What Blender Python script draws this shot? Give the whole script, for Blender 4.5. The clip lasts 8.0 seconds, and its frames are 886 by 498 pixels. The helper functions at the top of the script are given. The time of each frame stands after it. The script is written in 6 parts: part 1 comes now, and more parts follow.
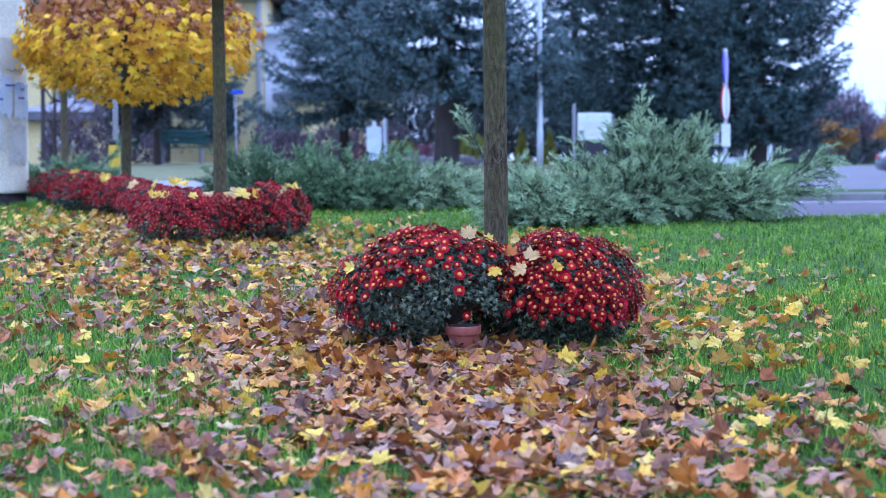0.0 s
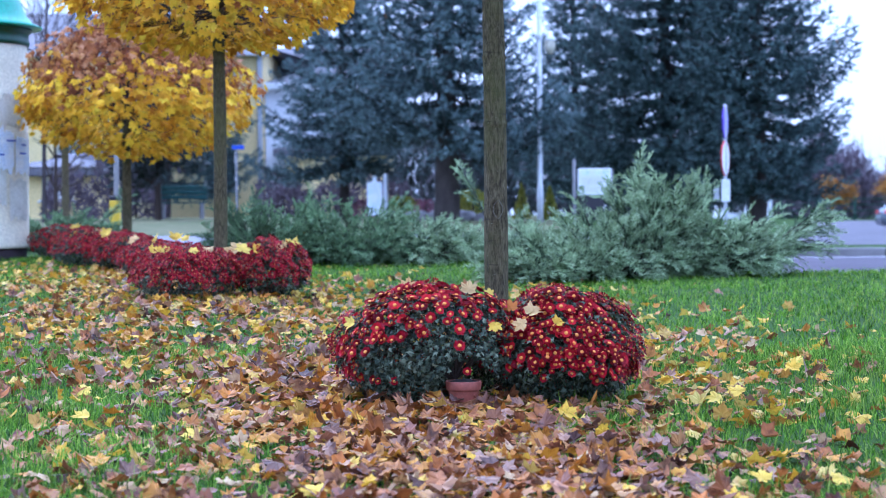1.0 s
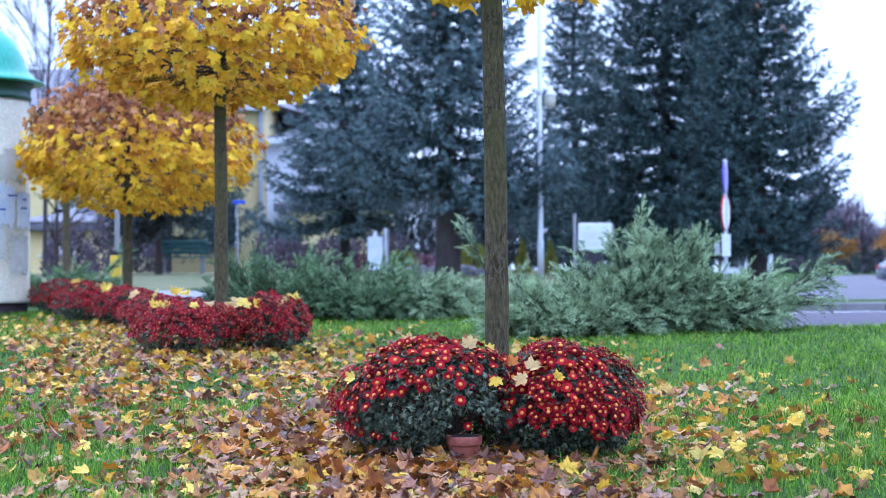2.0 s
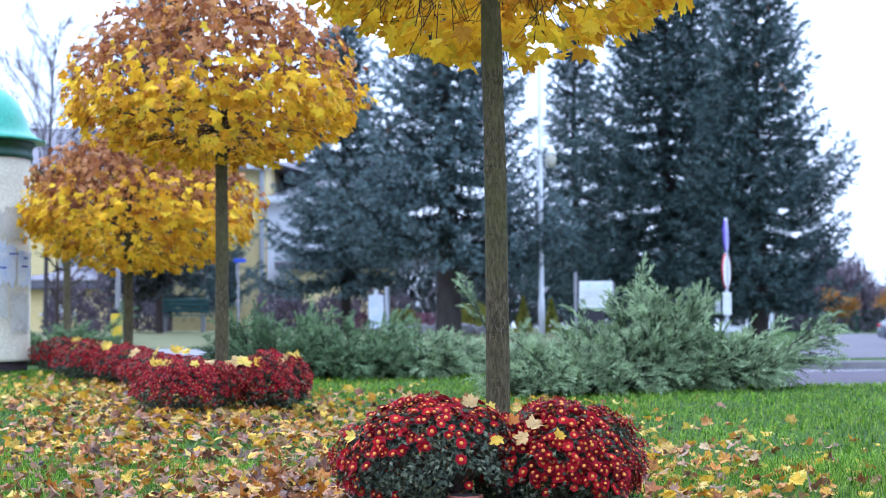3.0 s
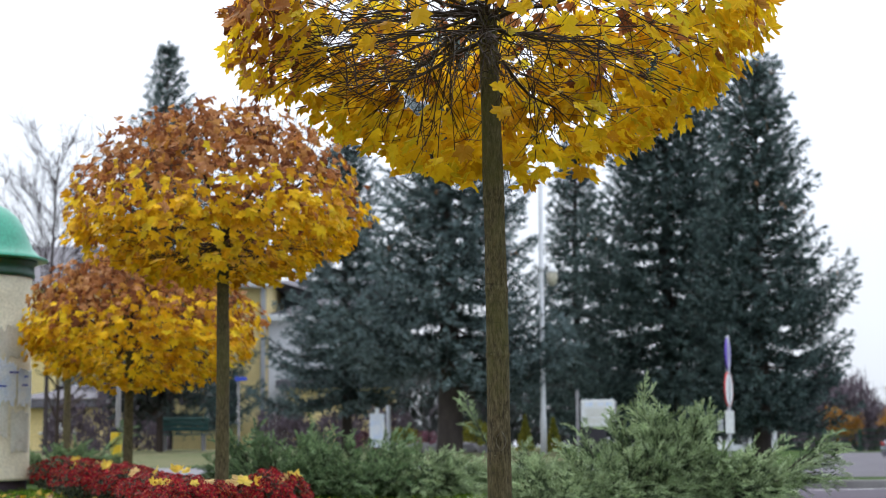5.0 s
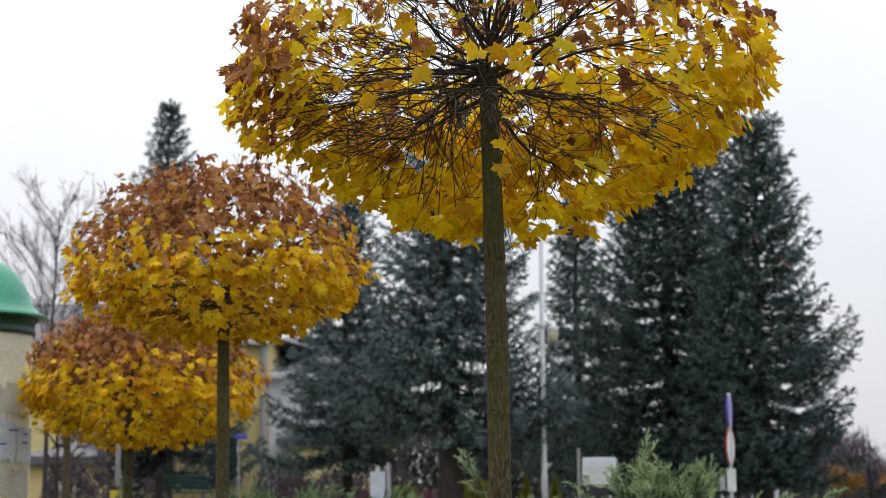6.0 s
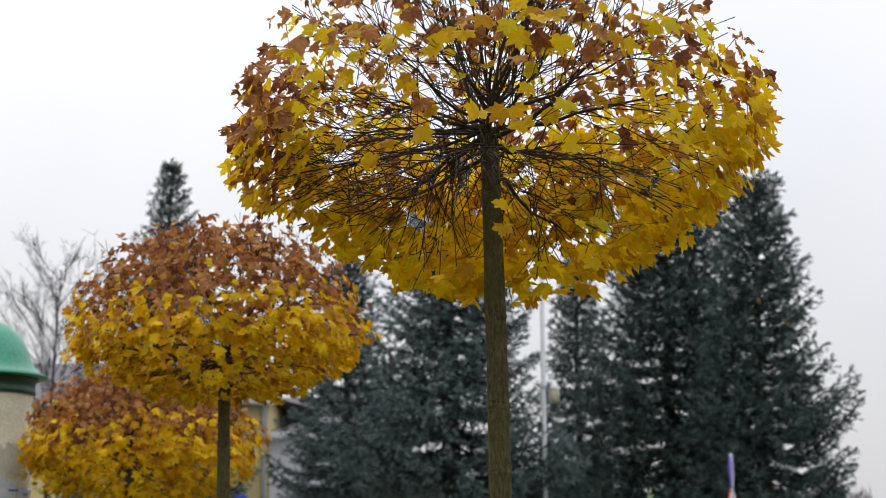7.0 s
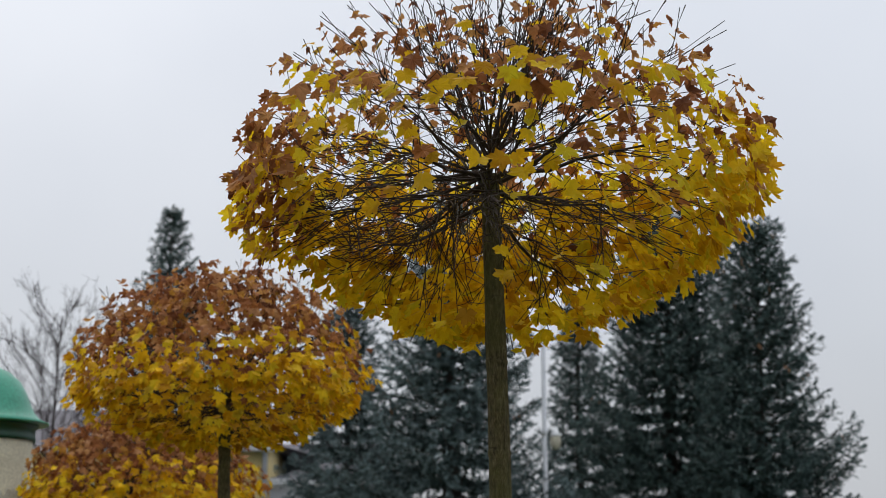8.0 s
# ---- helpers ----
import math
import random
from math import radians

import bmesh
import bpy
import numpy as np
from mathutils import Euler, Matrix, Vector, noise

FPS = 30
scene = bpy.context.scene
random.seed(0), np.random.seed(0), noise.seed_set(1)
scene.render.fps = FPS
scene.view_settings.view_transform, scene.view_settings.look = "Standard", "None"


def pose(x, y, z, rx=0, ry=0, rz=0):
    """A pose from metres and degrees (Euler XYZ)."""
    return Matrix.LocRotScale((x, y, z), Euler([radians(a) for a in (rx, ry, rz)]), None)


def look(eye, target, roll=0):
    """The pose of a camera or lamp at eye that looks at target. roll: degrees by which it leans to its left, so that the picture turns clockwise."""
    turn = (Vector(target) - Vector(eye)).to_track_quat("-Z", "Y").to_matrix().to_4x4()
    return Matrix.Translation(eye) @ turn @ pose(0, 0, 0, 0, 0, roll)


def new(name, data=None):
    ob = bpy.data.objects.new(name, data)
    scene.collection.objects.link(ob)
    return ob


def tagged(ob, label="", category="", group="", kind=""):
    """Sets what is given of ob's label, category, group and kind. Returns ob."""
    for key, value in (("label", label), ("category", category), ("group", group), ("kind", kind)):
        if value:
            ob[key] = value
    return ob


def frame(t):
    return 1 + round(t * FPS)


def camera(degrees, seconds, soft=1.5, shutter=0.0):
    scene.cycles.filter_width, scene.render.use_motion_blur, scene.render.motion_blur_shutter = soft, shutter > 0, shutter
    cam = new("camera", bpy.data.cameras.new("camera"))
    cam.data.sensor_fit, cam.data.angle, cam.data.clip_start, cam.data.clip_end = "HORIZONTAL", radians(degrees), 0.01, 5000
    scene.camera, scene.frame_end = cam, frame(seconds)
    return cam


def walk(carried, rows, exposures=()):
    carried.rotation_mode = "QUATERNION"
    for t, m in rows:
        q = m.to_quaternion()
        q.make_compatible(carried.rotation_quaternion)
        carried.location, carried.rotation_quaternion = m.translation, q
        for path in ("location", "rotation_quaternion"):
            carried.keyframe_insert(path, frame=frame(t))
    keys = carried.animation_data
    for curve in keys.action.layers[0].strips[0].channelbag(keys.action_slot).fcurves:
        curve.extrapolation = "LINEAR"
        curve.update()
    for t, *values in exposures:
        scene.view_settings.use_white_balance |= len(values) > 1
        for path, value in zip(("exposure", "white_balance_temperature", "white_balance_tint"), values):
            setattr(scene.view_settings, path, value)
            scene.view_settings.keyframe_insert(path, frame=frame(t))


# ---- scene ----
cam = camera(28.0, 8.0, soft=0.6)
EYE = 0.84
# a standing camera on a low tripod that tilts up: seconds, yaw, pitch, roll
TURNS = [
    (0.0, -0.069, -2.866, 0.40),
    (0.5, -0.064, -1.981, 0.40),
    (1.0, -0.059, -1.088, 0.40),
    (1.5, -0.050, -0.225, 0.40),
    (3.0, -0.013, 2.556, 0.40),
    (3.5, 0.000, 3.500, 0.40),
    (4.0, 0.007, 4.454, 0.41),
    (4.5, 0.020, 5.428, 0.42),
    (6.0, 0.057, 8.209, 0.42),
    (6.5, 0.072, 9.186, 0.42),
    (7.0, 0.092, 10.130, 0.42),
    (7.5, 0.112, 10.913, 0.42),
    (8.0, 0.120, 11.620, 0.41),
]
EXPOSURES = [(0.0, 1.38, 4330, 23), (1.5, 1.46, 4480, 20), (3.5, 1.54, 5200, 13), (4.5, 1.14, 5900, 10), (6.0, 0.54, 6600, 11), (6.5, 0.49, 6750, 12), (7.5, 0.25, 6650, 11), (8.0, 0.05, 6450, 10)]
walk(cam, [(t, pose(0, 0, EYE, 90 + p, r, yw)) for t, yw, p, r in TURNS], EXPOSURES)
# a fast portrait lens, focused on the near maple
cam.data.dof.use_dof = True
cam.data.dof.focus_distance = 8.7
cam.data.dof.aperture_fstop = 3.5

# ---------------------------------------------------------------- sky and sun
world = bpy.data.worlds.new("overcast_sky")
scene.world = world
world.use_nodes = True
wn, wl = world.node_tree.nodes, world.node_tree.links
wn.clear()
sky = wn.new("ShaderNodeTexSky")
sky.sky_type = "NISHITA"
sky.sun_disc = False
sky.sun_elevation = radians(58)
sky.sun_rotation = radians(-30)
sky.dust_density = 5.0
cloud = wn.new("ShaderNodeTexNoise")
cloud.inputs["Scale"].default_value = 2.2
cloud.inputs["Detail"].default_value = 5
cloud_ramp = wn.new("ShaderNodeValToRGB")
cloud_ramp.color_ramp.elements[0].position = 0.3
cloud_ramp.color_ramp.elements[0].color = (4.9, 5.15, 5.6, 1)
cloud_ramp.color_ramp.elements[1].position = 0.72
cloud_ramp.color_ramp.elements[1].color = (6.3, 6.5, 6.8, 1)
sky_mix = wn.new("ShaderNodeMixRGB")
sky_mix.inputs[0].default_value = 0.82
sky_bg = wn.new("ShaderNodeBackground")
sky_bg.inputs["Strength"].default_value = 0.12
sky_out = wn.new("ShaderNodeOutputWorld")
wl.new(cloud.outputs["Fac"], cloud_ramp.inputs[0])
wl.new(sky.outputs[0], sky_mix.inputs[1])
wl.new(cloud_ramp.outputs[0], sky_mix.inputs[2])
sky_way = wn.new("ShaderNodeTexCoord")
sky_split = wn.new("ShaderNodeSeparateXYZ")
sky_rise = wn.new("ShaderNodeMapRange")
sky_rise.inputs["To Min"].default_value, sky_rise.inputs["To Max"].default_value = 0.82, 1.75
sky_scale = wn.new("ShaderNodeVectorMath")
sky_scale.operation = "SCALE"
wl.new(sky_way.outputs["Generated"], sky_split.inputs[0])
wl.new(sky_split.outputs["Z"], sky_rise.inputs["Value"])
wl.new(sky_mix.outputs[0], sky_scale.inputs[0])
wl.new(sky_rise.outputs["Result"], sky_scale.inputs["Scale"])
wl.new(sky_scale.outputs[0], sky_bg.inputs["Color"])
wl.new(sky_bg.outputs[0], sky_out.inputs[0])

sun_data = bpy.data.lights.new("sun", "SUN")
sun_data.energy, sun_data.angle, sun_data.color = 0.7, radians(40), (1.0, 0.96, 0.9)
sun = new("sun", sun_data)
sun.matrix_world = look((-7, 12, 22.2), (0, 0, 0))

# ---------------------------------------------------------------- mesh and node helpers
rng = np.random.default_rng(7)
UP = np.array([0.0, 0.0, 1.0])


class Build:
    """Collects vertices and faces of one mesh."""

    def __init__(self):
        self.v, self.f, self.m, self.n = [], [], [], 0

    def add(self, verts, faces, mat=0):
        verts = np.asarray(verts, float).reshape(-1, 3)
        faces = np.asarray(faces, int)
        self.v.append(verts)
        self.f.append(faces + self.n)
        self.m.append(np.broadcast_to(np.asarray(mat, int), (len(faces),)))
        self.n += len(verts)
        return self

    def mesh(self, name, mats, smooth=False):
        me = bpy.data.meshes.new(name)
        co = np.concatenate(self.v)
        me.vertices.add(len(co))
        me.vertices.foreach_set("co", co.astype(np.float32).ravel())
        loops = np.concatenate([f.ravel() for f in self.f])
        sizes = np.concatenate([np.full(len(f), f.shape[1]) for f in self.f])
        starts = np.concatenate([[0], np.cumsum(sizes)[:-1]])
        me.loops.add(len(loops))
        me.loops.foreach_set("vertex_index", loops.astype(np.int32))
        me.polygons.add(len(sizes))
        me.polygons.foreach_set("loop_start", starts.astype(np.int32))
        me.polygons.foreach_set("material_index", np.concatenate(self.m).astype(np.int32))
        me.polygons.foreach_set("use_smooth", np.full(len(sizes), smooth))
        for mt in mats if isinstance(mats, (list, tuple)) else [mats]:
            me.materials.append(mt)
        me.update(calc_edges=True)
        me.validate()
        return me

    def object(self, name, mats, parent=None, label="", smooth=False):
        ob = new(name, self.mesh(name, mats, smooth))
        if parent is not None:
            ob.parent = parent
        if label:
            tagged(ob, label)
        return ob


def part(name, bm, material, parent, label="", smooth=False):
    """Links a bmesh as one mesh object under a thing or a part."""
    me = bpy.data.meshes.new(name)
    bm.normal_update()
    bm.to_mesh(me)
    bm.free()
    me.materials.append(material)
    if smooth:
        me.polygons.foreach_set("use_smooth", np.ones(len(me.polygons), bool))
    ob = new(name, me)
    if parent is not None:
        ob.parent = parent
    if label:
        tagged(ob, label)
    return ob


def thing(name, loc, label, category, group="", kind="", rz=0.0):
    ob = new(name)
    ob.empty_display_size = 0.1
    ob.matrix_world = pose(loc[0], loc[1], loc[2], 0, 0, rz)
    return tagged(ob, label, category, group, kind)


def box_bm(sx, sy, sz, centre=(0, 0, 0), bevel=0.0, segs=2):
    bm = bmesh.new()
    bmesh.ops.create_cube(bm, size=1.0, matrix=Matrix.Translation(centre) @ Matrix.Diagonal((sx, sy, sz, 1)))
    if bevel:
        bmesh.ops.bevel(bm, geom=bm.edges[:], offset=bevel, segments=segs, affect="EDGES", profile=0.6)
    return bm


def turned(profile, sides=32):
    """A turned body from (radius, height) pairs: vertices and quads."""
    a = np.linspace(0, 2 * np.pi, sides, endpoint=False)
    pr = np.array(profile, float)
    v = np.stack([pr[:, :1] * np.cos(a), pr[:, :1] * np.sin(a), np.repeat(pr[:, 1:], sides, 1)], -1).reshape(-1, 3)
    i, j = np.meshgrid(np.arange(len(pr) - 1), np.arange(sides), indexing="ij")
    k = (j + 1) % sides
    q = np.stack([i * sides + j, i * sides + k, (i + 1) * sides + k, (i + 1) * sides + j], -1).reshape(-1, 4)
    return v, q


def tube(points, radii, sides=6):
    """A tapered tube along a bent line: vertices and quads."""
    p = np.asarray(points, float)
    r = np.asarray(radii, float)
    d = np.gradient(p, axis=0)
    d /= np.linalg.norm(d, axis=1)[:, None] + 1e-9
    ref = np.where(np.abs(d[:, 2:]) > 0.9, np.array([[1.0, 0, 0]]), np.array([[0, 0, 1.0]]))
    s = np.cross(d, ref)
    s /= np.linalg.norm(s, axis=1)[:, None] + 1e-9
    t = np.cross(d, s)
    a = np.linspace(0, 2 * np.pi, sides, endpoint=False)
    v = p[:, None] + r[:, None, None] * (np.cos(a)[None, :, None] * s[:, None] + np.sin(a)[None, :, None] * t[:, None])
    i, j = np.meshgrid(np.arange(len(p) - 1), np.arange(sides), indexing="ij")
    k = (j + 1) % sides
    q = np.stack([i * sides + j, i * sides + k, (i + 1) * sides + k, (i + 1) * sides + j], -1).reshape(-1, 4)
    return v.reshape(-1, 3), q


def unit(v):
    v = np.asarray(v, float)
    return v / (np.linalg.norm(v, axis=-1, keepdims=True) + 1e-9)


def frames_of(normal, along):
    """Right-handed axes for many blades: along is made square to normal. Rows are x (across), y (along), z (normal)."""
    z = unit(normal)
    y = unit(along - z * (along * z).sum(-1, keepdims=True))
    return np.stack([np.cross(y, z), y, z], 1)


def smoothstep(a, b, x):
    t = np.clip((x - a) / (b - a), 0, 1)
    return t * t * (3 - 2 * t)


def tree_of(mat):
    mat.use_nodes = True
    nt = mat.node_tree
    return nt.nodes, nt.links, nt.nodes["Principled BSDF"], nt.nodes["Material Output"]


def stops(ramp, cols):
    el = ramp.color_ramp.elements
    while len(el) < len(cols):
        el.new(0.5)
    for e, (p, c) in zip(el, cols):
        e.position, e.color = p, (*c, 1)


def surface(name, cols, scale=8.0, rough=0.7, bump=0.3, fine=60.0, metal=0.0, stretch=(1, 1, 1), spec=0.4, detail=6, bump_dist=0.01):
    """Two-scale noise paint: broad stains through a ramp, a fine grain on top, relief from both."""
    mat = bpy.data.materials.new(name)
    n, l, bs, _ = tree_of(mat)
    tc = n.new("ShaderNodeTexCoord")
    mp = n.new("ShaderNodeMapping")
    mp.inputs["Scale"].default_value = stretch
    l.new(tc.outputs["Object"], mp.inputs[0])
    broad = n.new("ShaderNodeTexNoise")
    broad.inputs["Scale"].default_value = scale
    broad.inputs["Detail"].default_value = detail
    broad.inputs["Roughness"].default_value = 0.65
    grain = n.new("ShaderNodeTexNoise")
    grain.inputs["Scale"].default_value = fine
    grain.inputs["Detail"].default_value = 3
    for x in (broad, grain):
        l.new(mp.outputs[0], x.inputs["Vector"])
    ramp = n.new("ShaderNodeValToRGB")
    stops(ramp, [(0.25 + 0.5 * i / max(1, len(cols) - 1), c) for i, c in enumerate(cols)])
    l.new(broad.outputs["Fac"], ramp.inputs[0])
    g2 = n.new("ShaderNodeValToRGB")
    stops(g2, [(0.3, (0.78, 0.78, 0.78)), (0.7, (1.1, 1.1, 1.1))])
    l.new(grain.outputs["Fac"], g2.inputs[0])
    mul = n.new("ShaderNodeMixRGB")
    mul.blend_type = "MULTIPLY"
    mul.inputs[0].default_value = 1
    l.new(ramp.outputs[0], mul.inputs[1])
    l.new(g2.outputs[0], mul.inputs[2])
    l.new(mul.outputs[0], bs.inputs["Base Color"])
    add = n.new("ShaderNodeMath")
    add.operation = "ADD"
    l.new(broad.outputs["Fac"], add.inputs[0])
    l.new(grain.outputs["Fac"], add.inputs[1])
    bp = n.new("ShaderNodeBump")
    bp.inputs["Strength"].default_value = bump
    bp.inputs["Distance"].default_value = bump_dist
    l.new(add.outputs[0], bp.inputs["Height"])
    l.new(bp.outputs[0], bs.inputs["Normal"])
    bs.inputs["Roughness"].default_value = rough
    bs.inputs["Metallic"].default_value = metal
    bs.inputs["Specular IOR Level"].default_value = spec
    return mat


def leafy(name, cols, through_light=0.4, rough=0.5, spec=0.3, by_object=False, patch=30.0, patch_cols=None):
    """Thin leaves: each one takes its own colour, with blotches, and lets light through."""
    mat = bpy.data.materials.new(name)
    n, l, bs, out = tree_of(mat)
    if by_object:
        src = n.new("ShaderNodeObjectInfo").outputs["Random"]
    else:
        src = n.new("ShaderNodeNewGeometry").outputs["Random Per Island"]
    ramp = n.new("ShaderNodeValToRGB")
    stops(ramp, [(i / max(1, len(cols) - 1), c) for i, c in enumerate(cols)])
    l.new(src, ramp.inputs[0])
    col = ramp.outputs[0]
    tc = n.new("ShaderNodeTexCoord")
    nz = n.new("ShaderNodeTexNoise")
    nz.inputs["Scale"].default_value = patch
    nz.inputs["Detail"].default_value = 4
    l.new(tc.outputs["Object"], nz.inputs["Vector"])
    g2 = n.new("ShaderNodeValToRGB")
    stops(g2, patch_cols or [(0.3, (0.7, 0.68, 0.66)), (0.65, (1.08, 1.08, 1.08))])
    l.new(nz.outputs["Fac"], g2.inputs[0])
    mul = n.new("ShaderNodeMixRGB")
    mul.blend_type = "MULTIPLY"
    mul.inputs[0].default_value = 1
    l.new(col, mul.inputs[1])
    l.new(g2.outputs[0], mul.inputs[2])
    l.new(mul.outputs[0], bs.inputs["Base Color"])
    bs.inputs["Roughness"].default_value = rough
    bs.inputs["Specular IOR Level"].default_value = spec * 0.4
    tr = n.new("ShaderNodeBsdfTranslucent")
    l.new(mul.outputs[0], tr.inputs[0])
    mx = n.new("ShaderNodeMixShader")
    mx.inputs[0].default_value = through_light
    l.new(bs.outputs[0], mx.inputs[1])
    l.new(tr.outputs[0], mx.inputs[2])
    l.new(mx.outputs[0], out.inputs["Surface"])
    return mat


def bark(name):
    """Maple bark: upright fissures, green algae in patches, pale lichen specks."""
    mat = bpy.data.materials.new(name)
    n, l, bs, _ = tree_of(mat)
    tc = n.new("ShaderNodeTexCoord")

    def field(scale, stretch, detail=5):
        mp = n.new("ShaderNodeMapping")
        mp.inputs["Scale"].default_value = stretch
        l.new(tc.outputs["Object"], mp.inputs[0])
        nz = n.new("ShaderNodeTexNoise")
        nz.inputs["Scale"].default_value = scale
        nz.inputs["Detail"].default_value = detail
        nz.inputs["Roughness"].default_value = 0.7
        l.new(mp.outputs[0], nz.inputs["Vector"])
        return nz.outputs["Fac"]

    def mix(fac, c1, c2):
        m = n.new("ShaderNodeMixRGB")
        l.new(fac, m.inputs[0])
        l.new(c1, m.inputs[1])
        m.inputs[2].default_value = (*c2, 1)
        return m.outputs[0]

    def gate(src, lo, hi):
        g = n.new("ShaderNodeMapRange")
        g.inputs["From Min"].default_value, g.inputs["From Max"].default_value = lo, hi
        l.new(src, g.inputs["Value"])
        return g.outputs["Result"]

    fiss = field(64, (1, 1, 0.3), 8)
    ramp = n.new("ShaderNodeValToRGB")
    stops(ramp, [(0.32, (0.024, 0.018, 0.009)), (0.46, (0.072, 0.057, 0.027)), (0.56, (0.118, 0.096, 0.048)), (0.72, (0.19, 0.16, 0.092))])
    l.new(fiss, ramp.inputs[0])
    col = mix(gate(field(3.2, (1, 1, 0.5)), 0.46, 0.70), ramp.outputs[0], (0.092, 0.092, 0.022))
    col = mix(gate(field(70, (0.8, 0.8, 1.2), 3), 0.66, 0.74), col, (0.20, 0.185, 0.11))
    col = mix(gate(field(14, (0.25, 0.25, 3.2), 3), 0.62, 0.74), col, (0.03, 0.022, 0.014))
    l.new(col, bs.inputs["Base Color"])
    bp = n.new("ShaderNodeBump")
    bp.inputs["Strength"].default_value = 1.0
    bp.inputs["Distance"].default_value = 0.02
    l.new(fiss, bp.inputs["Height"])
    l.new(bp.outputs[0], bs.inputs["Normal"])
    bs.inputs["Roughness"].default_value = 0.85
    bs.inputs["Specular IOR Level"].default_value = 0.25
    return mat


# ---------------------------------------------------------------- materials
M_SOIL = surface("lawn_soil", [(0.018, 0.036, 0.006), (0.036, 0.07, 0.011), (0.06, 0.105, 0.016)], 3.0, 0.95, 0.6, 40, spec=0.1, bump_dist=0.03)
M_FAR_LAWN = surface("littered_far_lawn", [(0.06, 0.072, 0.03), (0.10, 0.115, 0.05), (0.15, 0.14, 0.075), (0.11, 0.125, 0.055)], 1.1, 0.95, 0.6, 25, spec=0.1, bump_dist=0.03)
M_GRASS = leafy("grass_blades", [(0.028, 0.066, 0.006), (0.065, 0.15, 0.010), (0.115, 0.235, 0.016), (0.17, 0.31, 0.022), (0.235, 0.37, 0.03), (0.34, 0.42, 0.08)], 0.3, 0.6, 0.12, patch=1.2)
M_ASPHALT = surface("asphalt", [(0.075, 0.070, 0.082), (0.105, 0.098, 0.112), (0.14, 0.132, 0.148)], 0.6, 0.85, 0.4, 60, spec=0.2)
M_ROAD = surface("dark_asphalt", [(0.06, 0.051, 0.064), (0.085, 0.074, 0.09), (0.115, 0.10, 0.12)], 0.6, 0.85, 0.4, 60, spec=0.15)
M_PAVE = surface("path_concrete", [(0.14, 0.135, 0.15), (0.19, 0.185, 0.20)], 1.2, 0.8, 0.3, 50)
M_KERB = surface("kerb_concrete", [(0.16, 0.15, 0.145), (0.26, 0.25, 0.24)], 3, 0.85, 0.4, 60)
M_LINE = surface("road_paint", [(0.5, 0.5, 0.5), (0.75, 0.75, 0.74)], 3, 0.6, 0.2, 40)
M_BARK = bark("maple_bark")
M_KNOT = surface("knot_callus", [(0.10, 0.085, 0.055), (0.20, 0.175, 0.125)], 60, 0.85, 0.8, 200, bump_dist=0.004)
M_TWIG = surface("twig_bark", [(0.022, 0.014, 0.010), (0.058, 0.038, 0.027)], 20, 0.7, 0.3, 90, spec=0.3)
M_TWIG_PALE = surface("pale_twig_bark", [(0.04, 0.032, 0.032), (0.08, 0.066, 0.068)], 12, 0.8, 0.3, 60, spec=0.2)
M_SPRUCE_BARK = surface("spruce_bark", [(0.03, 0.024, 0.022), (0.075, 0.06, 0.052)], 6, 0.9, 0.8, 40, stretch=(1, 1, 0.4))
M_YELLOW = leafy("maple_leaf_yellow", [(0.60, 0.31, 0.012), (0.80, 0.505, 0.012), (0.86, 0.585, 0.015), (0.88, 0.645, 0.018), (0.65, 0.545, 0.025), (0.82, 0.55, 0.016), (0.52, 0.26, 0.018)], 0.6, 0.45, patch=14,
                 patch_cols=[(0.3, (0.8, 0.66, 0.6)), (0.46, (1, 1, 1))])
M_GOLD = leafy("maple_leaf_gold", [(0.55, 0.27, 0.010), (0.80, 0.49, 0.010), (0.88, 0.58, 0.012), (0.88, 0.63, 0.016), (0.66, 0.51, 0.02), (0.84, 0.54, 0.014), (0.50, 0.23, 0.016)], 0.42, 0.5, patch=9,
               patch_cols=[(0.34, (0.62, 0.5, 0.45)), (0.52, (1.05, 1.03, 1))])
M_ORANGE = leafy("maple_leaf_russet", [(0.18, 0.065, 0.028), (0.32, 0.12, 0.04), (0.44, 0.185, 0.06), (0.52, 0.27, 0.12), (0.56, 0.28, 0.035)], 0.4, 0.55, patch=16,
                 patch_cols=[(0.3, (0.65, 0.6, 0.6)), (0.6, (1.05, 1.05, 1.05))])
M_BROWN = leafy("fallen_leaf_brown", [(0.040, 0.015, 0.009), (0.28, 0.095, 0.014), (0.17, 0.075, 0.045), (0.50, 0.20, 0.012), (0.095, 0.038, 0.028), (0.30, 0.165, 0.095), (0.52, 0.255, 0.018), (0.34, 0.14, 0.03), (0.06, 0.024, 0.02), (0.37, 0.23, 0.15), (0.42, 0.145, 0.012), (0.24, 0.11, 0.07), (0.46, 0.28, 0.10)], 0.15, 0.5, 0.85, patch=26,
                patch_cols=[(0.34, (0.40, 0.34, 0.38)), (0.46, (0.9, 0.86, 0.88)), (0.58, (1.05, 1.02, 0.97)), (0.72, (1.25, 1.2, 0.85))])
M_FALLEN = leafy("fallen_leaf_yellow", [(0.40, 0.16, 0.010), (0.58, 0.31, 0.012), (0.66, 0.43, 0.020), (0.54, 0.42, 0.09), (0.40, 0.17, 0.02)], 0.25, 0.45, 0.8, patch=38,
                 patch_cols=[(0.3, (0.6, 0.42, 0.32)), (0.46, (0.95, 0.9, 0.85)), (0.6, (1.05, 1.05, 1.0))])
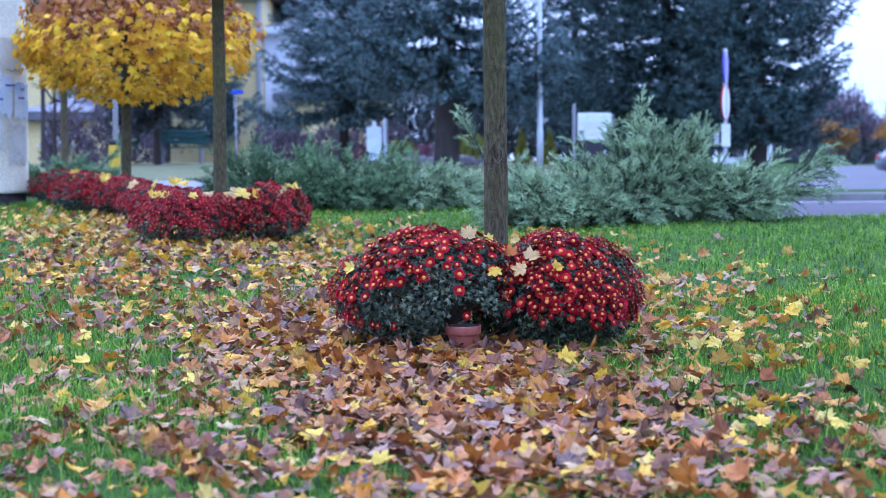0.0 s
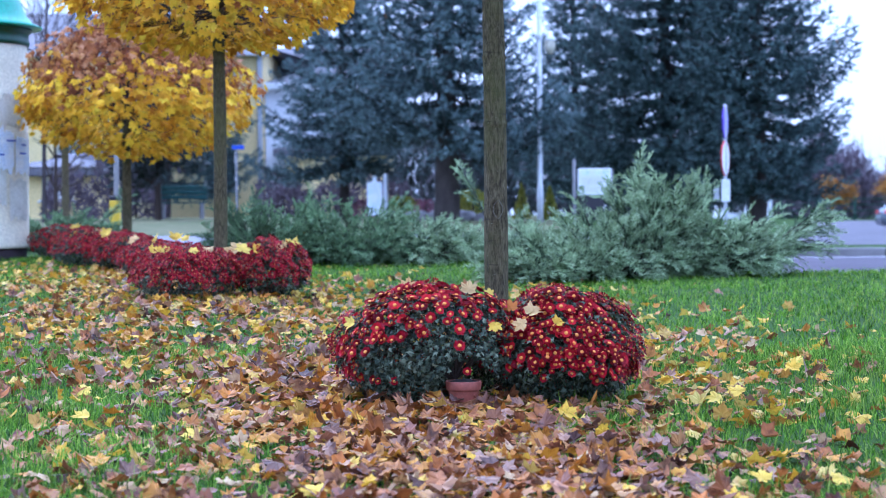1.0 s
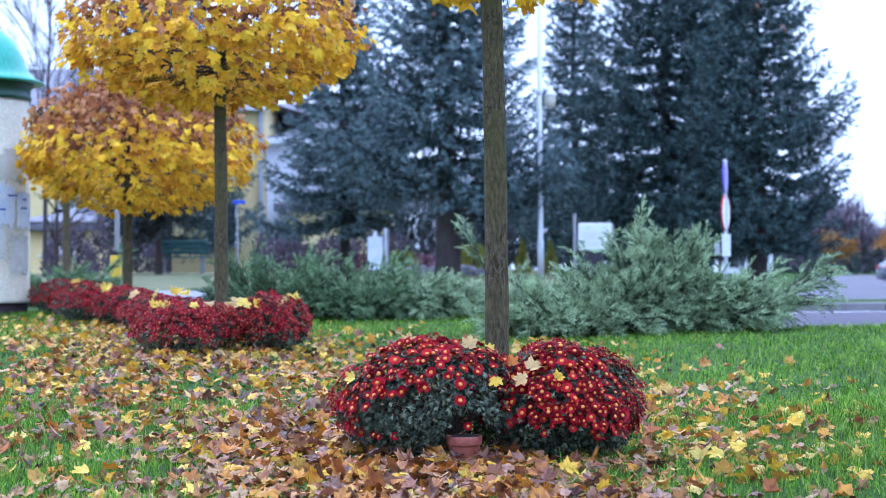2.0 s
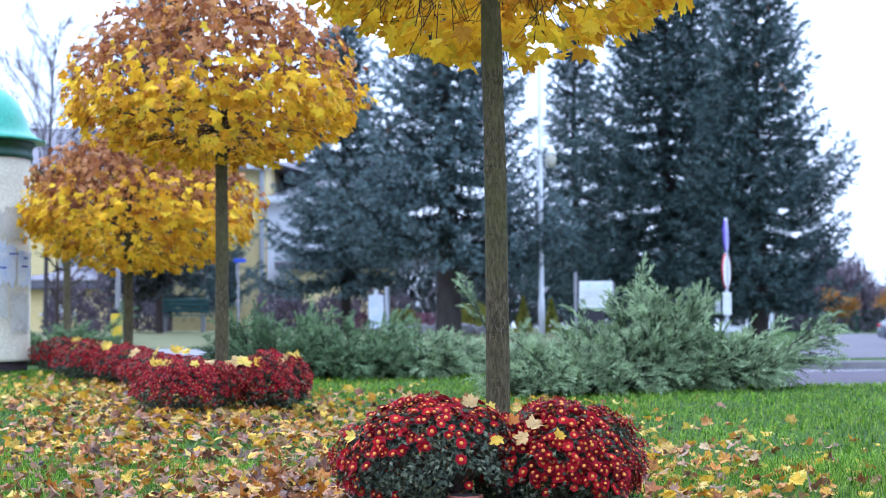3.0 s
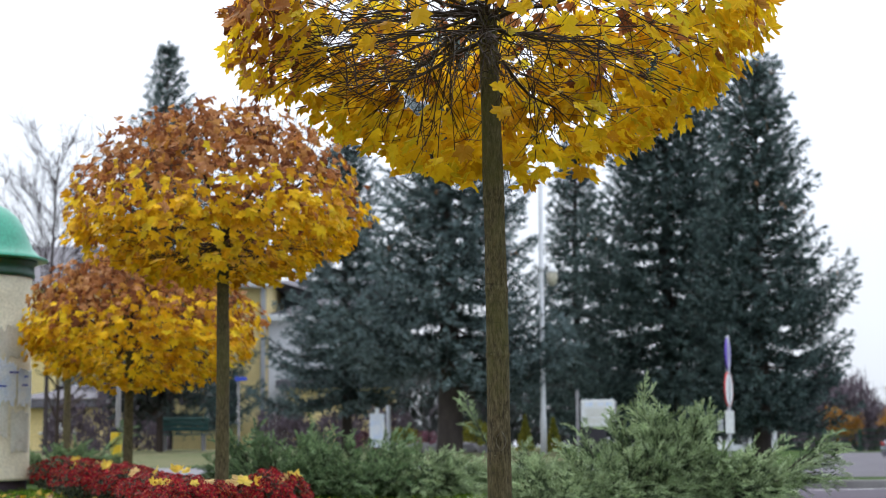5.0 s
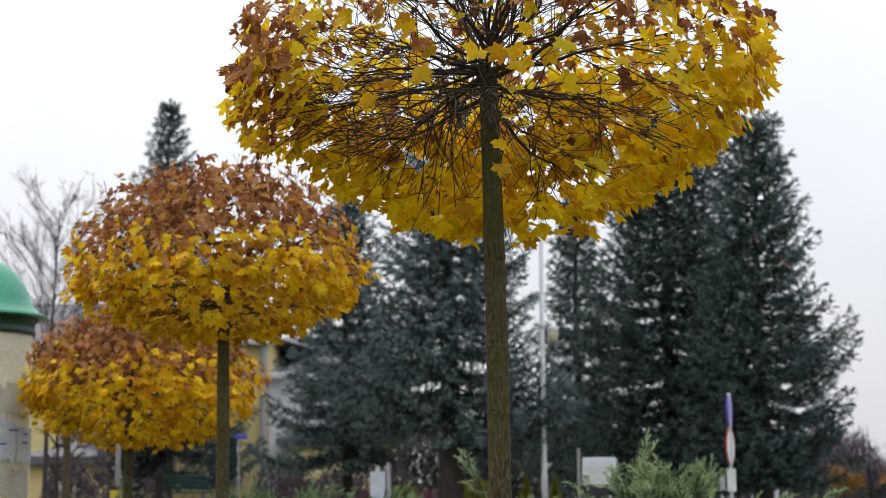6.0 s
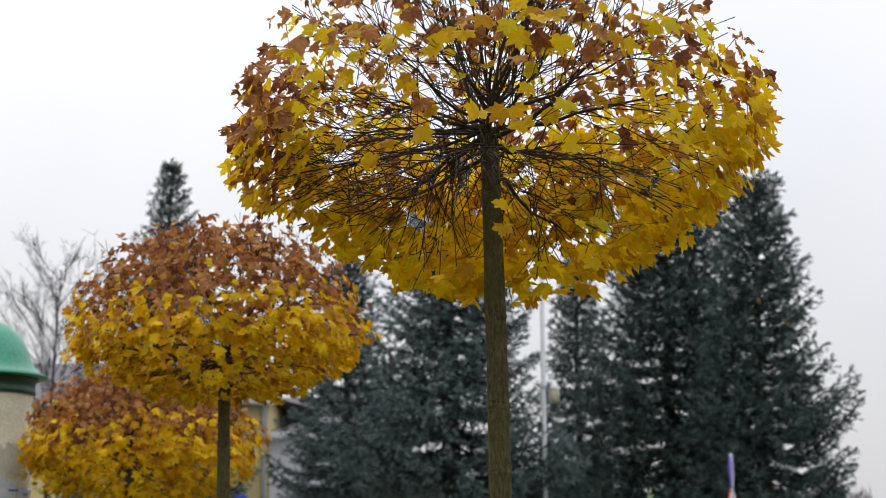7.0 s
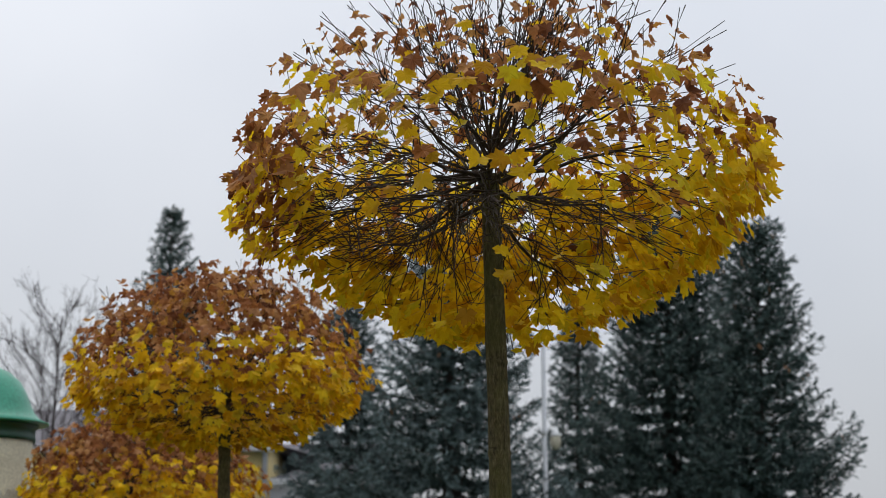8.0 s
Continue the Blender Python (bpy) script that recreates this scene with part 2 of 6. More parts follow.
M_PALE = leafy("fallen_leaf_pale", [(0.32, 0.20, 0.09), (0.44, 0.29, 0.14), (0.52, 0.38, 0.20)], 0.2, 0.5, 0.4, patch=24)
# inner needles: duller than the young tips, with crown shade painted in
M_SPRUCE_SHADE = leafy("shaded_inner_needles", [(0.022, 0.038, 0.034), (0.04, 0.062, 0.058), (0.06, 0.088, 0.084)], 0.08, 0.65, 0.2, patch=6)
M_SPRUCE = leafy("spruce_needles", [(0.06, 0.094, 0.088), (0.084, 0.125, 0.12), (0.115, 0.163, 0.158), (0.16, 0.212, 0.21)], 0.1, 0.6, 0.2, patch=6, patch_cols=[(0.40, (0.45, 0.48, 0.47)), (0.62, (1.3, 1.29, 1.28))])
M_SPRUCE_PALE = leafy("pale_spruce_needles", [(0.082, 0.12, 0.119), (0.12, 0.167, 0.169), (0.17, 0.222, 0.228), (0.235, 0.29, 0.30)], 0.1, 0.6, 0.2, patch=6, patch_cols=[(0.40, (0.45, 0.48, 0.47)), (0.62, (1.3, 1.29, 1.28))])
M_CONE = surface("spruce_cone", [(0.22, 0.11, 0.055), (0.36, 0.20, 0.10)], 30, 0.7, 0.6, 200, bump_dist=0.003)
# dark tone that paints shade into the inner base of the juniper plumes
M_JUNIPER_SHADE = leafy("shaded_juniper_sprays", [(0.04, 0.062, 0.032), (0.07, 0.105, 0.055), (0.11, 0.15, 0.085)], 0.15, 0.65, 0.2, patch=6)
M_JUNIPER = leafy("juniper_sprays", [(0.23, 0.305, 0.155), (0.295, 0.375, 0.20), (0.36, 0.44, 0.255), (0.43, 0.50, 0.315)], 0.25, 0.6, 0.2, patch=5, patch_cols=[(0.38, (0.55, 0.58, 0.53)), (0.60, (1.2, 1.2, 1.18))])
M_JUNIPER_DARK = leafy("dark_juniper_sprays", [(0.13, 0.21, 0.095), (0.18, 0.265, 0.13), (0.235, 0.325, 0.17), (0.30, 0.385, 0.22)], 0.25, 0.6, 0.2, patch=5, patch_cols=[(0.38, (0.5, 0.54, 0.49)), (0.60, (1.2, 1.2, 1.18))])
M_THUJA = leafy("golden_thuja", [(0.16, 0.18, 0.03), (0.30, 0.28, 0.04)], 0.25, 0.6, patch=2.0)
M_MUM_LEAF = leafy("chrysanthemum_leaf", [(0.016, 0.024, 0.014), (0.04, 0.055, 0.03), (0.085, 0.105, 0.058), (0.19, 0.215, 0.13)], 0.12, 0.5, 0.6, patch=40)
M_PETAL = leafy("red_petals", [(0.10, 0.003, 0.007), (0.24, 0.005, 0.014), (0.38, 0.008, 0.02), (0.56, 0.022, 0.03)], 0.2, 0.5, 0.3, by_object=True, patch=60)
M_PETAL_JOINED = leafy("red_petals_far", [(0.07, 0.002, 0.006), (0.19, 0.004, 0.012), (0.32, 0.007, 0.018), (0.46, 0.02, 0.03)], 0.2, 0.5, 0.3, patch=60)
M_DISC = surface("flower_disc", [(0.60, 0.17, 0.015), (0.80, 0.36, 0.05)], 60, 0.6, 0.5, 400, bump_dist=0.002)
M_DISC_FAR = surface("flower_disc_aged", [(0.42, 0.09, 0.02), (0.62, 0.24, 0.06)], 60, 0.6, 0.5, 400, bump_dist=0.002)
M_POT = surface("terracotta_plastic", [(0.20, 0.055, 0.035), (0.29, 0.085, 0.055)], 6, 0.45, 0.1, 60)
M_PEAT = surface("potting_soil", [(0.012, 0.009, 0.007), (0.03, 0.022, 0.016)], 30, 0.95, 0.8, 120)
M_COLUMN = surface("cream_plaster", [(0.48, 0.43, 0.30), (0.62, 0.57, 0.41), (0.70, 0.66, 0.51)], 2.2, 0.8, 0.25, 40)
M_PAPER = surface("pasted_paper", [(0.42, 0.40, 0.33), (0.62, 0.60, 0.52), (0.70, 0.69, 0.64)], 5, 0.75, 0.4, 60)
M_POSTER = surface("white_blue_poster", [(0.25, 0.40, 0.75), (0.62, 0.70, 0.86), (0.80, 0.82, 0.86), (0.82, 0.83, 0.85)], 4, 0.5, 0.1, 60)
M_GREEN_ROOF = surface("green_painted_sheet", [(0.025, 0.22, 0.13), (0.045, 0.32, 0.20), (0.07, 0.39, 0.26)], 1.6, 0.35, 0.05, 30, spec=0.5)
M_DARK_GREEN = surface("dark_green_paint", [(0.006, 0.05, 0.026), (0.012, 0.075, 0.04)], 3, 0.4, 0.05, 30)
M_PLINTH = surface("tarred_plinth", [(0.03, 0.02, 0.028), (0.06, 0.04, 0.05)], 5, 0.8, 0.3, 50)
M_STEEL = surface("galvanised_steel", [(0.36, 0.37, 0.39), (0.52, 0.53, 0.56)], 5, 0.45, 0.05, 60, metal=0.4)
M_LAMP_PAINT = surface("lamp_paint", [(0.56, 0.57, 0.59), (0.70, 0.71, 0.73)], 3, 0.5, 0.05, 40)
M_WHITE = surface("white_paint", [(0.66, 0.67, 0.68), (0.80, 0.80, 0.80)], 3, 0.5, 0.05, 40)
M_LAMP_GLASS = surface("frosted_lamp_glass", [(0.50, 0.46, 0.36), (0.62, 0.58, 0.46)], 4, 0.35, 0.02, 40)
M_BLUE = surface("sign_blue", [(0.03, 0.06, 0.42), (0.05, 0.09, 0.52)], 4, 0.4, 0.02, 40)
M_VIOLET = surface("sign_blue_violet", [(0.09, 0.04, 0.40), (0.13, 0.06, 0.5)], 4, 0.4, 0.02, 40)
M_RED = surface("sign_red", [(0.50, 0.03, 0.03), (0.6, 0.05, 0.05)], 4, 0.4, 0.02, 40)
M_DARK = surface("dark_metal", [(0.015, 0.013, 0.018), (0.04, 0.035, 0.045)], 5, 0.6, 0.1, 50)
M_WALL_Y = surface("yellow_render", [(0.74, 0.58, 0.24), (0.83, 0.67, 0.32), (0.86, 0.72, 0.40)], 0.5, 0.85, 0.2, 20)
M_WALL_W = surface("pale_render", [(0.66, 0.67, 0.71), (0.78, 0.78, 0.80)], 0.5, 0.85, 0.2, 20)
M_ROOF = surface("grey_roofing", [(0.10, 0.095, 0.11), (0.17, 0.16, 0.18)], 1.5, 0.8, 0.3, 20)
M_GLASS = surface("window_glass", [(0.03, 0.04, 0.05), (0.08, 0.09, 0.11)], 1.0, 0.08, 0.0, 10, spec=0.8)
M_YBIN = surface("yellow_bin_plastic", [(0.65, 0.45, 0.02), (0.78, 0.56, 0.04)], 5, 0.4, 0.05, 40)
M_CAR = surface("blue_grey_car_paint", [(0.16, 0.18, 0.22), (0.20, 0.22, 0.27)], 2, 0.25, 0.01, 60, metal=0.5, spec=0.6)
M_RUBBER = surface("tyre_rubber", [(0.012, 0.012, 0.012), (0.03, 0.03, 0.03)], 10, 0.85, 0.2, 60)
M_BUSH = leafy("bare_brushwood", [(0.09, 0.072, 0.085), (0.15, 0.12, 0.145), (0.21, 0.175, 0.20)], 0.1, 0.8, 0.2, patch=0.6)
M_AUTUMN = leafy("distant_orange_leaves", [(0.30, 0.12, 0.03), (0.42, 0.21, 0.04), (0.36, 0.25, 0.07)], 0.3, 0.6, patch=0.8)
M_DARK_LEAF = leafy("dark_evergreen_leaves", [(0.03, 0.04, 0.036), (0.06, 0.07, 0.066), (0.10, 0.09, 0.10)], 0.15, 0.6, patch=0.8)
M_PINK = leafy("pink_heather", [(0.20, 0.09, 0.12), (0.34, 0.16, 0.22)], 0.2, 0.6, patch=5)
M_TEAL = surface("teal_paint", [(0.016, 0.065, 0.062), (0.028, 0.10, 0.092)], 4, 0.5, 0.1, 40)
M_STONE = surface("grey_stone", [(0.16, 0.15, 0.16), (0.30, 0.29, 0.30)], 4, 0.85, 0.6, 30)

# ---------------------------------------------------------------- the ground


def rise(x, y):
    """Height of the ground: a lawn that climbs away from the camera, and falls to a road on one side."""
    x, y = np.asarray(x, float), np.asarray(y, float)
    lawn = np.interp(y, [-30, 20, 24, 45, 60, 900], [-1.1, 0.36, 0.45, 0.80, 0.80, 0.80])
    lawn = np.where(y < 20, 0.032 * (np.maximum(y, -25) - 8.7), lawn)
    side = np.interp(y, [-30, 17, 19.5, 60, 110, 900], [-1.1, 0.266, 0.06, 0.06, 0.38, 0.40])
    side = np.where(y < 17, 0.032 * (np.maximum(y, -25) - 8.7), side)
    w = smoothstep(0.13, 0.20, x / np.maximum(y, 8.0)) * smoothstep(12, 17, y)
    ripple = 0.012 * np.sin(1.7 * x + 0.6 * y) * np.sin(1.3 * y - 0.5 * x)
    return lawn * (1 - w) + side * w + ripple * (1 - smoothstep(14, 18, y))


def gz(x, y):
    return float(rise(x, y))


def spaced(near, step, far):
    a = np.arange(-near, near + step / 2, step)
    return np.concatenate([-np.array(far)[::-1], a, np.array(far)])


GX = spaced(9, 0.25, [10, 12, 15, 19, 24, 32, 45, 65, 100, 170, 300, 700])
GY = np.concatenate([[-700, -300, -120, -60, -30, -15, -6, 0], np.arange(2, 26, 0.25), [27, 29, 31, 33, 36, 40, 45, 50, 60, 75, 90, 110, 150, 250, 450, 900]])
gx, gy = np.meshgrid(GX, GY)
i, j = np.meshgrid(np.arange(len(GY) - 1), np.arange(len(GX) - 1), indexing="ij")
NX = len(GX)
quads = np.stack([i * NX + j, i * NX + j + 1, (i + 1) * NX + j + 1, (i + 1) * NX + j], -1).reshape(-1, 4)
ground = Build().add(np.stack([gx, gy, rise(gx, gy)], -1), quads).object("ground", M_SOIL, smooth=True)
tagged(ground, "dark green lawn ground sloping gently up to a road", "ground", kind="structure")


def strip(name, x0, x1, y0, y1, z, mat, label, cat, nx=24, ny=3):
    xs, ys = np.meshgrid(np.linspace(x0, x1, nx), np.linspace(y0, y1, ny))
    zz = z(xs, ys) if callable(z) else np.full(xs.shape, z)
    a, b = np.meshgrid(np.arange(ny - 1), np.arange(nx - 1), indexing="ij")
    q = np.stack([a * nx + b, a * nx + b + 1, (a + 1) * nx + b + 1, (a + 1) * nx + b], -1).reshape(-1, 4)
    ob = Build().add(np.stack([xs, ys, zz], -1), q).object(name, mat, smooth=True)
    return tagged(ob, label, cat, kind="structure")


strip("road", 2.2, 160, 19.2, 30.8, 0.085, M_ROAD, "grey asphalt road beyond the lawn", "road")
strip("road", 4.0, 220, 34.2, 104, lambda x, y: 0.085 + np.interp(y, [34, 60, 104], [0, 0, 0.28]), M_ASPHALT, "wide grey asphalt yard road", "road", 24, 12)
strip("path", -30, 2.4, 22.4, 27.8, lambda x, y: rise(x, y) + 0.035, M_PAVE, "pale grey concrete footpath across the lawn", "path", 120, 24)
strip("far_lawn", -30, 2.4, 27.85, 54, lambda x, y: rise(x, y) + 0.02, M_FAR_LAWN, "dull olive far lawn strewn with leaf litter", "lawn", 60, 24)
strip("road_marking", 2.6, 150, 29.75, 29.95, 0.091, M_LINE, "worn white painted line along the road", "marking")

# the raised strip between the roads: kerbstones in front, turf on top
median = strip("verge", 2.8, 170, 31.0, 34.2, 0.215, M_SOIL, "green grass strip between two roads behind kerbstones", "verge")
kb = box_bm(0.97, 0.2, 0.24, (0, 0, 0), 0.018, 1)
kerb_mesh = bpy.data.meshes.new("kerbstone")
kb.to_mesh(kerb_mesh)
kb.free()
kerb_mesh.materials.append(M_KERB)
for k in range(40):
    ks = new("kerbstone", kerb_mesh)
    ks.matrix_world = pose(3.2 + k, 30.9, 0.105 + rng.uniform(-0.006, 0.006), 0, 0, rng.uniform(-0.4, 0.4))
    ks.parent = median

# ---------------------------------------------------------------- leaves
OUTLINE = [(0, 1.0), (8, 0.80), (16, 0.83), (21, 0.66), (27, 0.56), (34, 0.66), (41, 0.80), (50, 0.96), (57, 0.78), (66, 0.74), (76, 0.56), (90, 0.60), (103, 0.74), (115, 0.56), (140, 0.46), (165, 0.38)]
OUTLINE_PLAIN = [(0, 1.0), (15, 0.80), (27, 0.55), (40, 0.78), (50, 0.95), (64, 0.74), (76, 0.54), (103, 0.74), (125, 0.48), (160, 0.38)]


OUTLINE_FALLEN = [(0, 0.95), (9, 0.78), (18, 0.74), (28, 0.60), (40, 0.74), (49, 0.88), (60, 0.70), (74, 0.58), (90, 0.62), (103, 0.72), (125, 0.52), (160, 0.40)]


def outline(half):
    pts = [(math.sin(radians(a)) * r, math.cos(radians(a)) * r) for a, r in half]
    pts += [(0.0, -0.2)] + [(-x, y) for x, y in pts[:0:-1]]
    return np.array([(0.0, 0.1)] + pts) + (0, 0.25)


def leaf_batch(pos, normal, along, size, half=OUTLINE, curl=0.25):
    """Many lobed leaves, each bent in its own way: vertices and triangles."""
    o = outline(half)
    n, k = len(pos), len(o)
    fr = frames_of(np.asarray(normal), np.asarray(along))
    a, b, c, d = rng.normal(0, curl, (4, n, 1))
    x, y = o[None, :, 0] * rng.uniform(0.85, 1.1, (n, 1)), np.repeat(o[None, :, 1], n, 0)
    z = a * x * x + b * (y - 0.3) ** 2 + c * x * y + d * np.abs(x)
    z += rng.normal(0, curl * 0.12, (n, k))
    s = np.broadcast_to(np.asarray(size, float), (n,))[:, None, None]
    v = pos[:, None] + s * (x[..., None] * fr[:, None, 0] + y[..., None] * fr[:, None, 1] + z[..., None] * fr[:, None, 2])
    ring = np.arange(1, k)
    tri = np.stack([np.zeros(k - 1, int), ring, np.roll(ring, -1)], 1)
    tri = tri[None] + (np.arange(n) * k)[:, None, None]
    return v.reshape(-1, 3), tri.reshape(-1, 3), k - 1


def random_dirs(n):
    return unit(rng.normal(size=(n, 3)))


# ---------------------------------------------------------------- round-headed maples


def whip(p, d, length, r0, r1, bend=0.12, n=5, kink=0.0):
    t = np.linspace(0, 1, n)[:, None]
    side = unit(np.cross(d, rng.normal(size=3)))
    pts = p + d * length * t + bend * length * (UP * 0.6 * t ** 2 + side * rng.uniform(-0.6, 0.6) * t * (1 - t) * 2)
    if kink:
        pts[1:] += np.cumsum(rng.normal(0, kink * length / n, (n - 1, 3)), 0)
    return pts, np.linspace(r0, r1, n)


class Crown:
    def __init__(self, centre, r, up, down, e=2.0):
        self.e = e
        self.c, self.r, self.up, self.down = np.array(centre, float), r, up, down

    def level(self, p):
        q = p - self.c
        r = np.sqrt(q[..., 0] ** 2 + q[..., 1] ** 2) / self.r
        z = np.abs(q[..., 2]) / np.where(q[..., 2] > 0, self.up, self.down)
        e = np.where(q[..., 2] > 0, self.e, 1.95)
        return (r ** e + z ** e) ** (1 / e)

    def reach(self, p, d, f):
        t = np.linspace(0.02, 2.6, 120)
        lv = self.level(p + d * t[:, None])
        k = np.argmax(lv > f)
        return t[k] if lv[k] > f else 0.3


def maple_twigs(crown, fork, n_limbs, fine=3):
    """Limbs that radiate from the head of the trunk and break at once into long thin whips: one mesh a limb."""
    limbs, tips = [], []
    slots = rng.permutation(n_limbs)
    for k in range(n_limbs):
        b = Build()
        az = 2.399 * k + rng.uniform(-0.2, 0.2)
        lift = (slots[k] + 0.5) / n_limbs
        el = radians(-30 + 108 * lift ** 1.4 + rng.uniform(-5, 5))
        p = fork + UP * (rng.uniform(-0.16, 0.06) + 0.22 * lift)
        d = unit(np.array([math.cos(az) * math.cos(el), math.sin(az) * math.cos(el), math.sin(el)]))
        stretch = crown.reach(p, d, 0.95)
        pts, rad = whip(p, d, stretch * rng.uniform(0.45, 0.7), rng.uniform(0.009, 0.015), 0.0045, 0.16, 7, 0.12)
        b.add(*tube(pts, rad, 6))
        for j in range(12 if lift < 0.5 else 8):
            s = 1.0 if j < 3 else rng.uniform(0.04, 0.95)
            q = pts[0] * (1 - s) + pts[-1] * s
            d2 = unit(d + (0.35 if j < 3 else 0.75) * rng.normal(size=3) * (1, 1, 0.75))
            ln = crown.reach(q, d2, rng.uniform(0.82, 1.0) if d2[2] > 0.25 else rng.uniform(0.75, 0.98))
            p2, r2 = whip(q, d2, ln, rng.uniform(0.0027, 0.0045), 0.0016, rng.uniform(-0.3, 0.2) if d2[2] < 0.15 else rng.uniform(0.0, 0.35), 7, 0.10)
            r2[-1] = 0.0026
            b.add(*tube(p2, r2, 4))
            tips.append(p2[-1])
            for _ in range(fine):
                s2 = rng.uniform(0.3, 0.95)
                q2 = np.array([np.interp(s2, np.linspace(0, 1, 7), p2[:, c]) for c in range(3)])
                d3 = unit(d2 + 0.5 * rng.normal(size=3) + UP * 0.12)
                high = q2[2] > crown.c[2] + 0.2 * crown.up
                ln = min(crown.reach(q2, d3, rng.uniform(0.85, 1.04) if high else rng.uniform(0.78, 1.0)), rng.uniform(0.15, 0.42))
                p3, r3 = whip(q2, d3, ln, 0.0024, 0.0014, 0.3, 4, 0.1)
                r3[-1] = 0.0026
                b.add(*tube(p3, r3, 3))
                tips.append(p3[-1])
        limbs.append(b)
    return limbs, np.array(tips)


def maple_leaf_places(crown, n, top_share, inner=0.13, thin_front=0.0):
    """Leaf places on the crown's shell, thinner on top."""
    out = []
    while len(out) < n:
        d = random_dirs(1)[0]
        if d[2] > -0.04 and rng.random() > (top_share if d[2] > 0.3 else 0.5 + 0.5 * top_share):
            continue
        if d[1] < 0.1 and abs(d[0]) < 0.86 and rng.random() < thin_front * (1.1 if d[2] < 0.1 else 0.7):
            continue
        if d[2] < -0.4 and rng.random() < (0.34 if d[1] > 0 else 0.72):
            continue
        if thin_front and d[2] > 0.8 and rng.random() < 0.7:
            continue
        f = (1.02 if d[2] < 0.3 else 0.97) - abs(rng.normal(0, inner))
        if f < 0.5:
            continue
        lump = 1 + 0.045 * math.sin(5 * math.atan2(d[1], d[0]) + 4 * d[2]) + (0.03 if thin_front else 0.06) * math.sin(11 * math.atan2(d[1], d[0]) - 7 * d[2])
        h = crown.up if d[2] > 0 else crown.down
        v = d * np.array([crown.r, crown.r, h])
        out.append(crown.c + v / crown.level(crown.c + v) * f * lump)
    return np.array(out)


def maple_leaves(crown, pos):
    n = len(pos)
    rel = unit((pos - crown.c) / (crown.r, crown.r, crown.up))
    flat = rel * (1, 1, 0)
    nrm = unit(flat * 0.9 + UP * 0.5 + 0.33 * rng.normal(size=(n, 3)))
    along = unit(flat * 0.5 - UP * 0.75 + 0.35 * rng.normal(size=(n, 3)))
    return nrm, along


def trunk_mesh(height, r0, r1, knots=(), rings=(), bow=0.0):
    """A slightly bent trunk with bark furrows, knots as (height, turn) and bud rings."""
    nz, ns = (420, 72) if knots else (150, 26)
    zz = np.linspace(-0.06, height, nz)
    a = np.linspace(0, 2 * np.pi, ns, endpoint=False)
    A, Z = np.meshgrid(a, zz)
    R = np.interp(Z, [-0.06, 0.0, 0.25, height], [r0 * 1.35, r0 * 1.2, r0, r1])
    R = R * (1 + 0.03 * np.sin(3 * A + 1.3 * Z) + 0.018 * np.sin(7 * A + 5 * Z) + rng.normal(0, 0.008, R.shape))
    for k in range(14):
        R -= r0 * 0.022 * np.exp(-((A - rng.uniform(0, 6.283) - 0.12 * np.sin(3 * Z + k) + np.pi) % (2 * np.pi) - np.pi) ** 2 / 0.004) * (0.5 + 0.5 * np.sin(rng.uniform(3, 9) * Z + k))
    R += r0 * 0.02 * np.sin(11 * Z + 2 * np.sin(A)) * np.sin(2.3 * Z)
    for _ in range(70 if knots else 0):
        da = (A - rng.uniform(0, 6.283) + np.pi) % (2 * np.pi) - np.pi
        R += rng.uniform(0.001, 0.0035) * np.exp(-(da * r0 / 0.008) ** 2 - ((Z - rng.uniform(0, height)) / rng.uniform(0.006, 0.02)) ** 2)
    for h in rings:
        R += 0.005 * np.exp(-((Z - h - 0.006 * np.sin(2 * A)) / 0.009) ** 2)
    for h, turn in knots:
        da = (A - radians(turn) + np.pi) % (2 * np.pi) - np.pi
        g = (da / 0.42) ** 2 + ((Z - h) / 0.07) ** 2
        R += 0.010 * np.exp(-((np.sqrt(g) - 0.8) / 0.3) ** 2) - 0.012 * np.exp(-((da / 0.12) ** 2 + ((Z - h) / 0.028) ** 2))
    bx, by = bow * Z * np.abs(Z) + 0.006 * np.sin(1.1 * Z), 0.01 * np.sin(0.9 * Z + 1)
    v = np.stack([R * np.cos(A) + bx, R * np.sin(A) + by, Z], -1).reshape(-1, 3)
    i, j = np.meshgrid(np.arange(nz - 1), np.arange(ns), indexing="ij")
    k = (j + 1) % ns
    q = np.stack([i * ns + j, i * ns + k, (i + 1) * ns + k, (i + 1) * ns + j], -1).reshape(-1, 4)
    return v, q


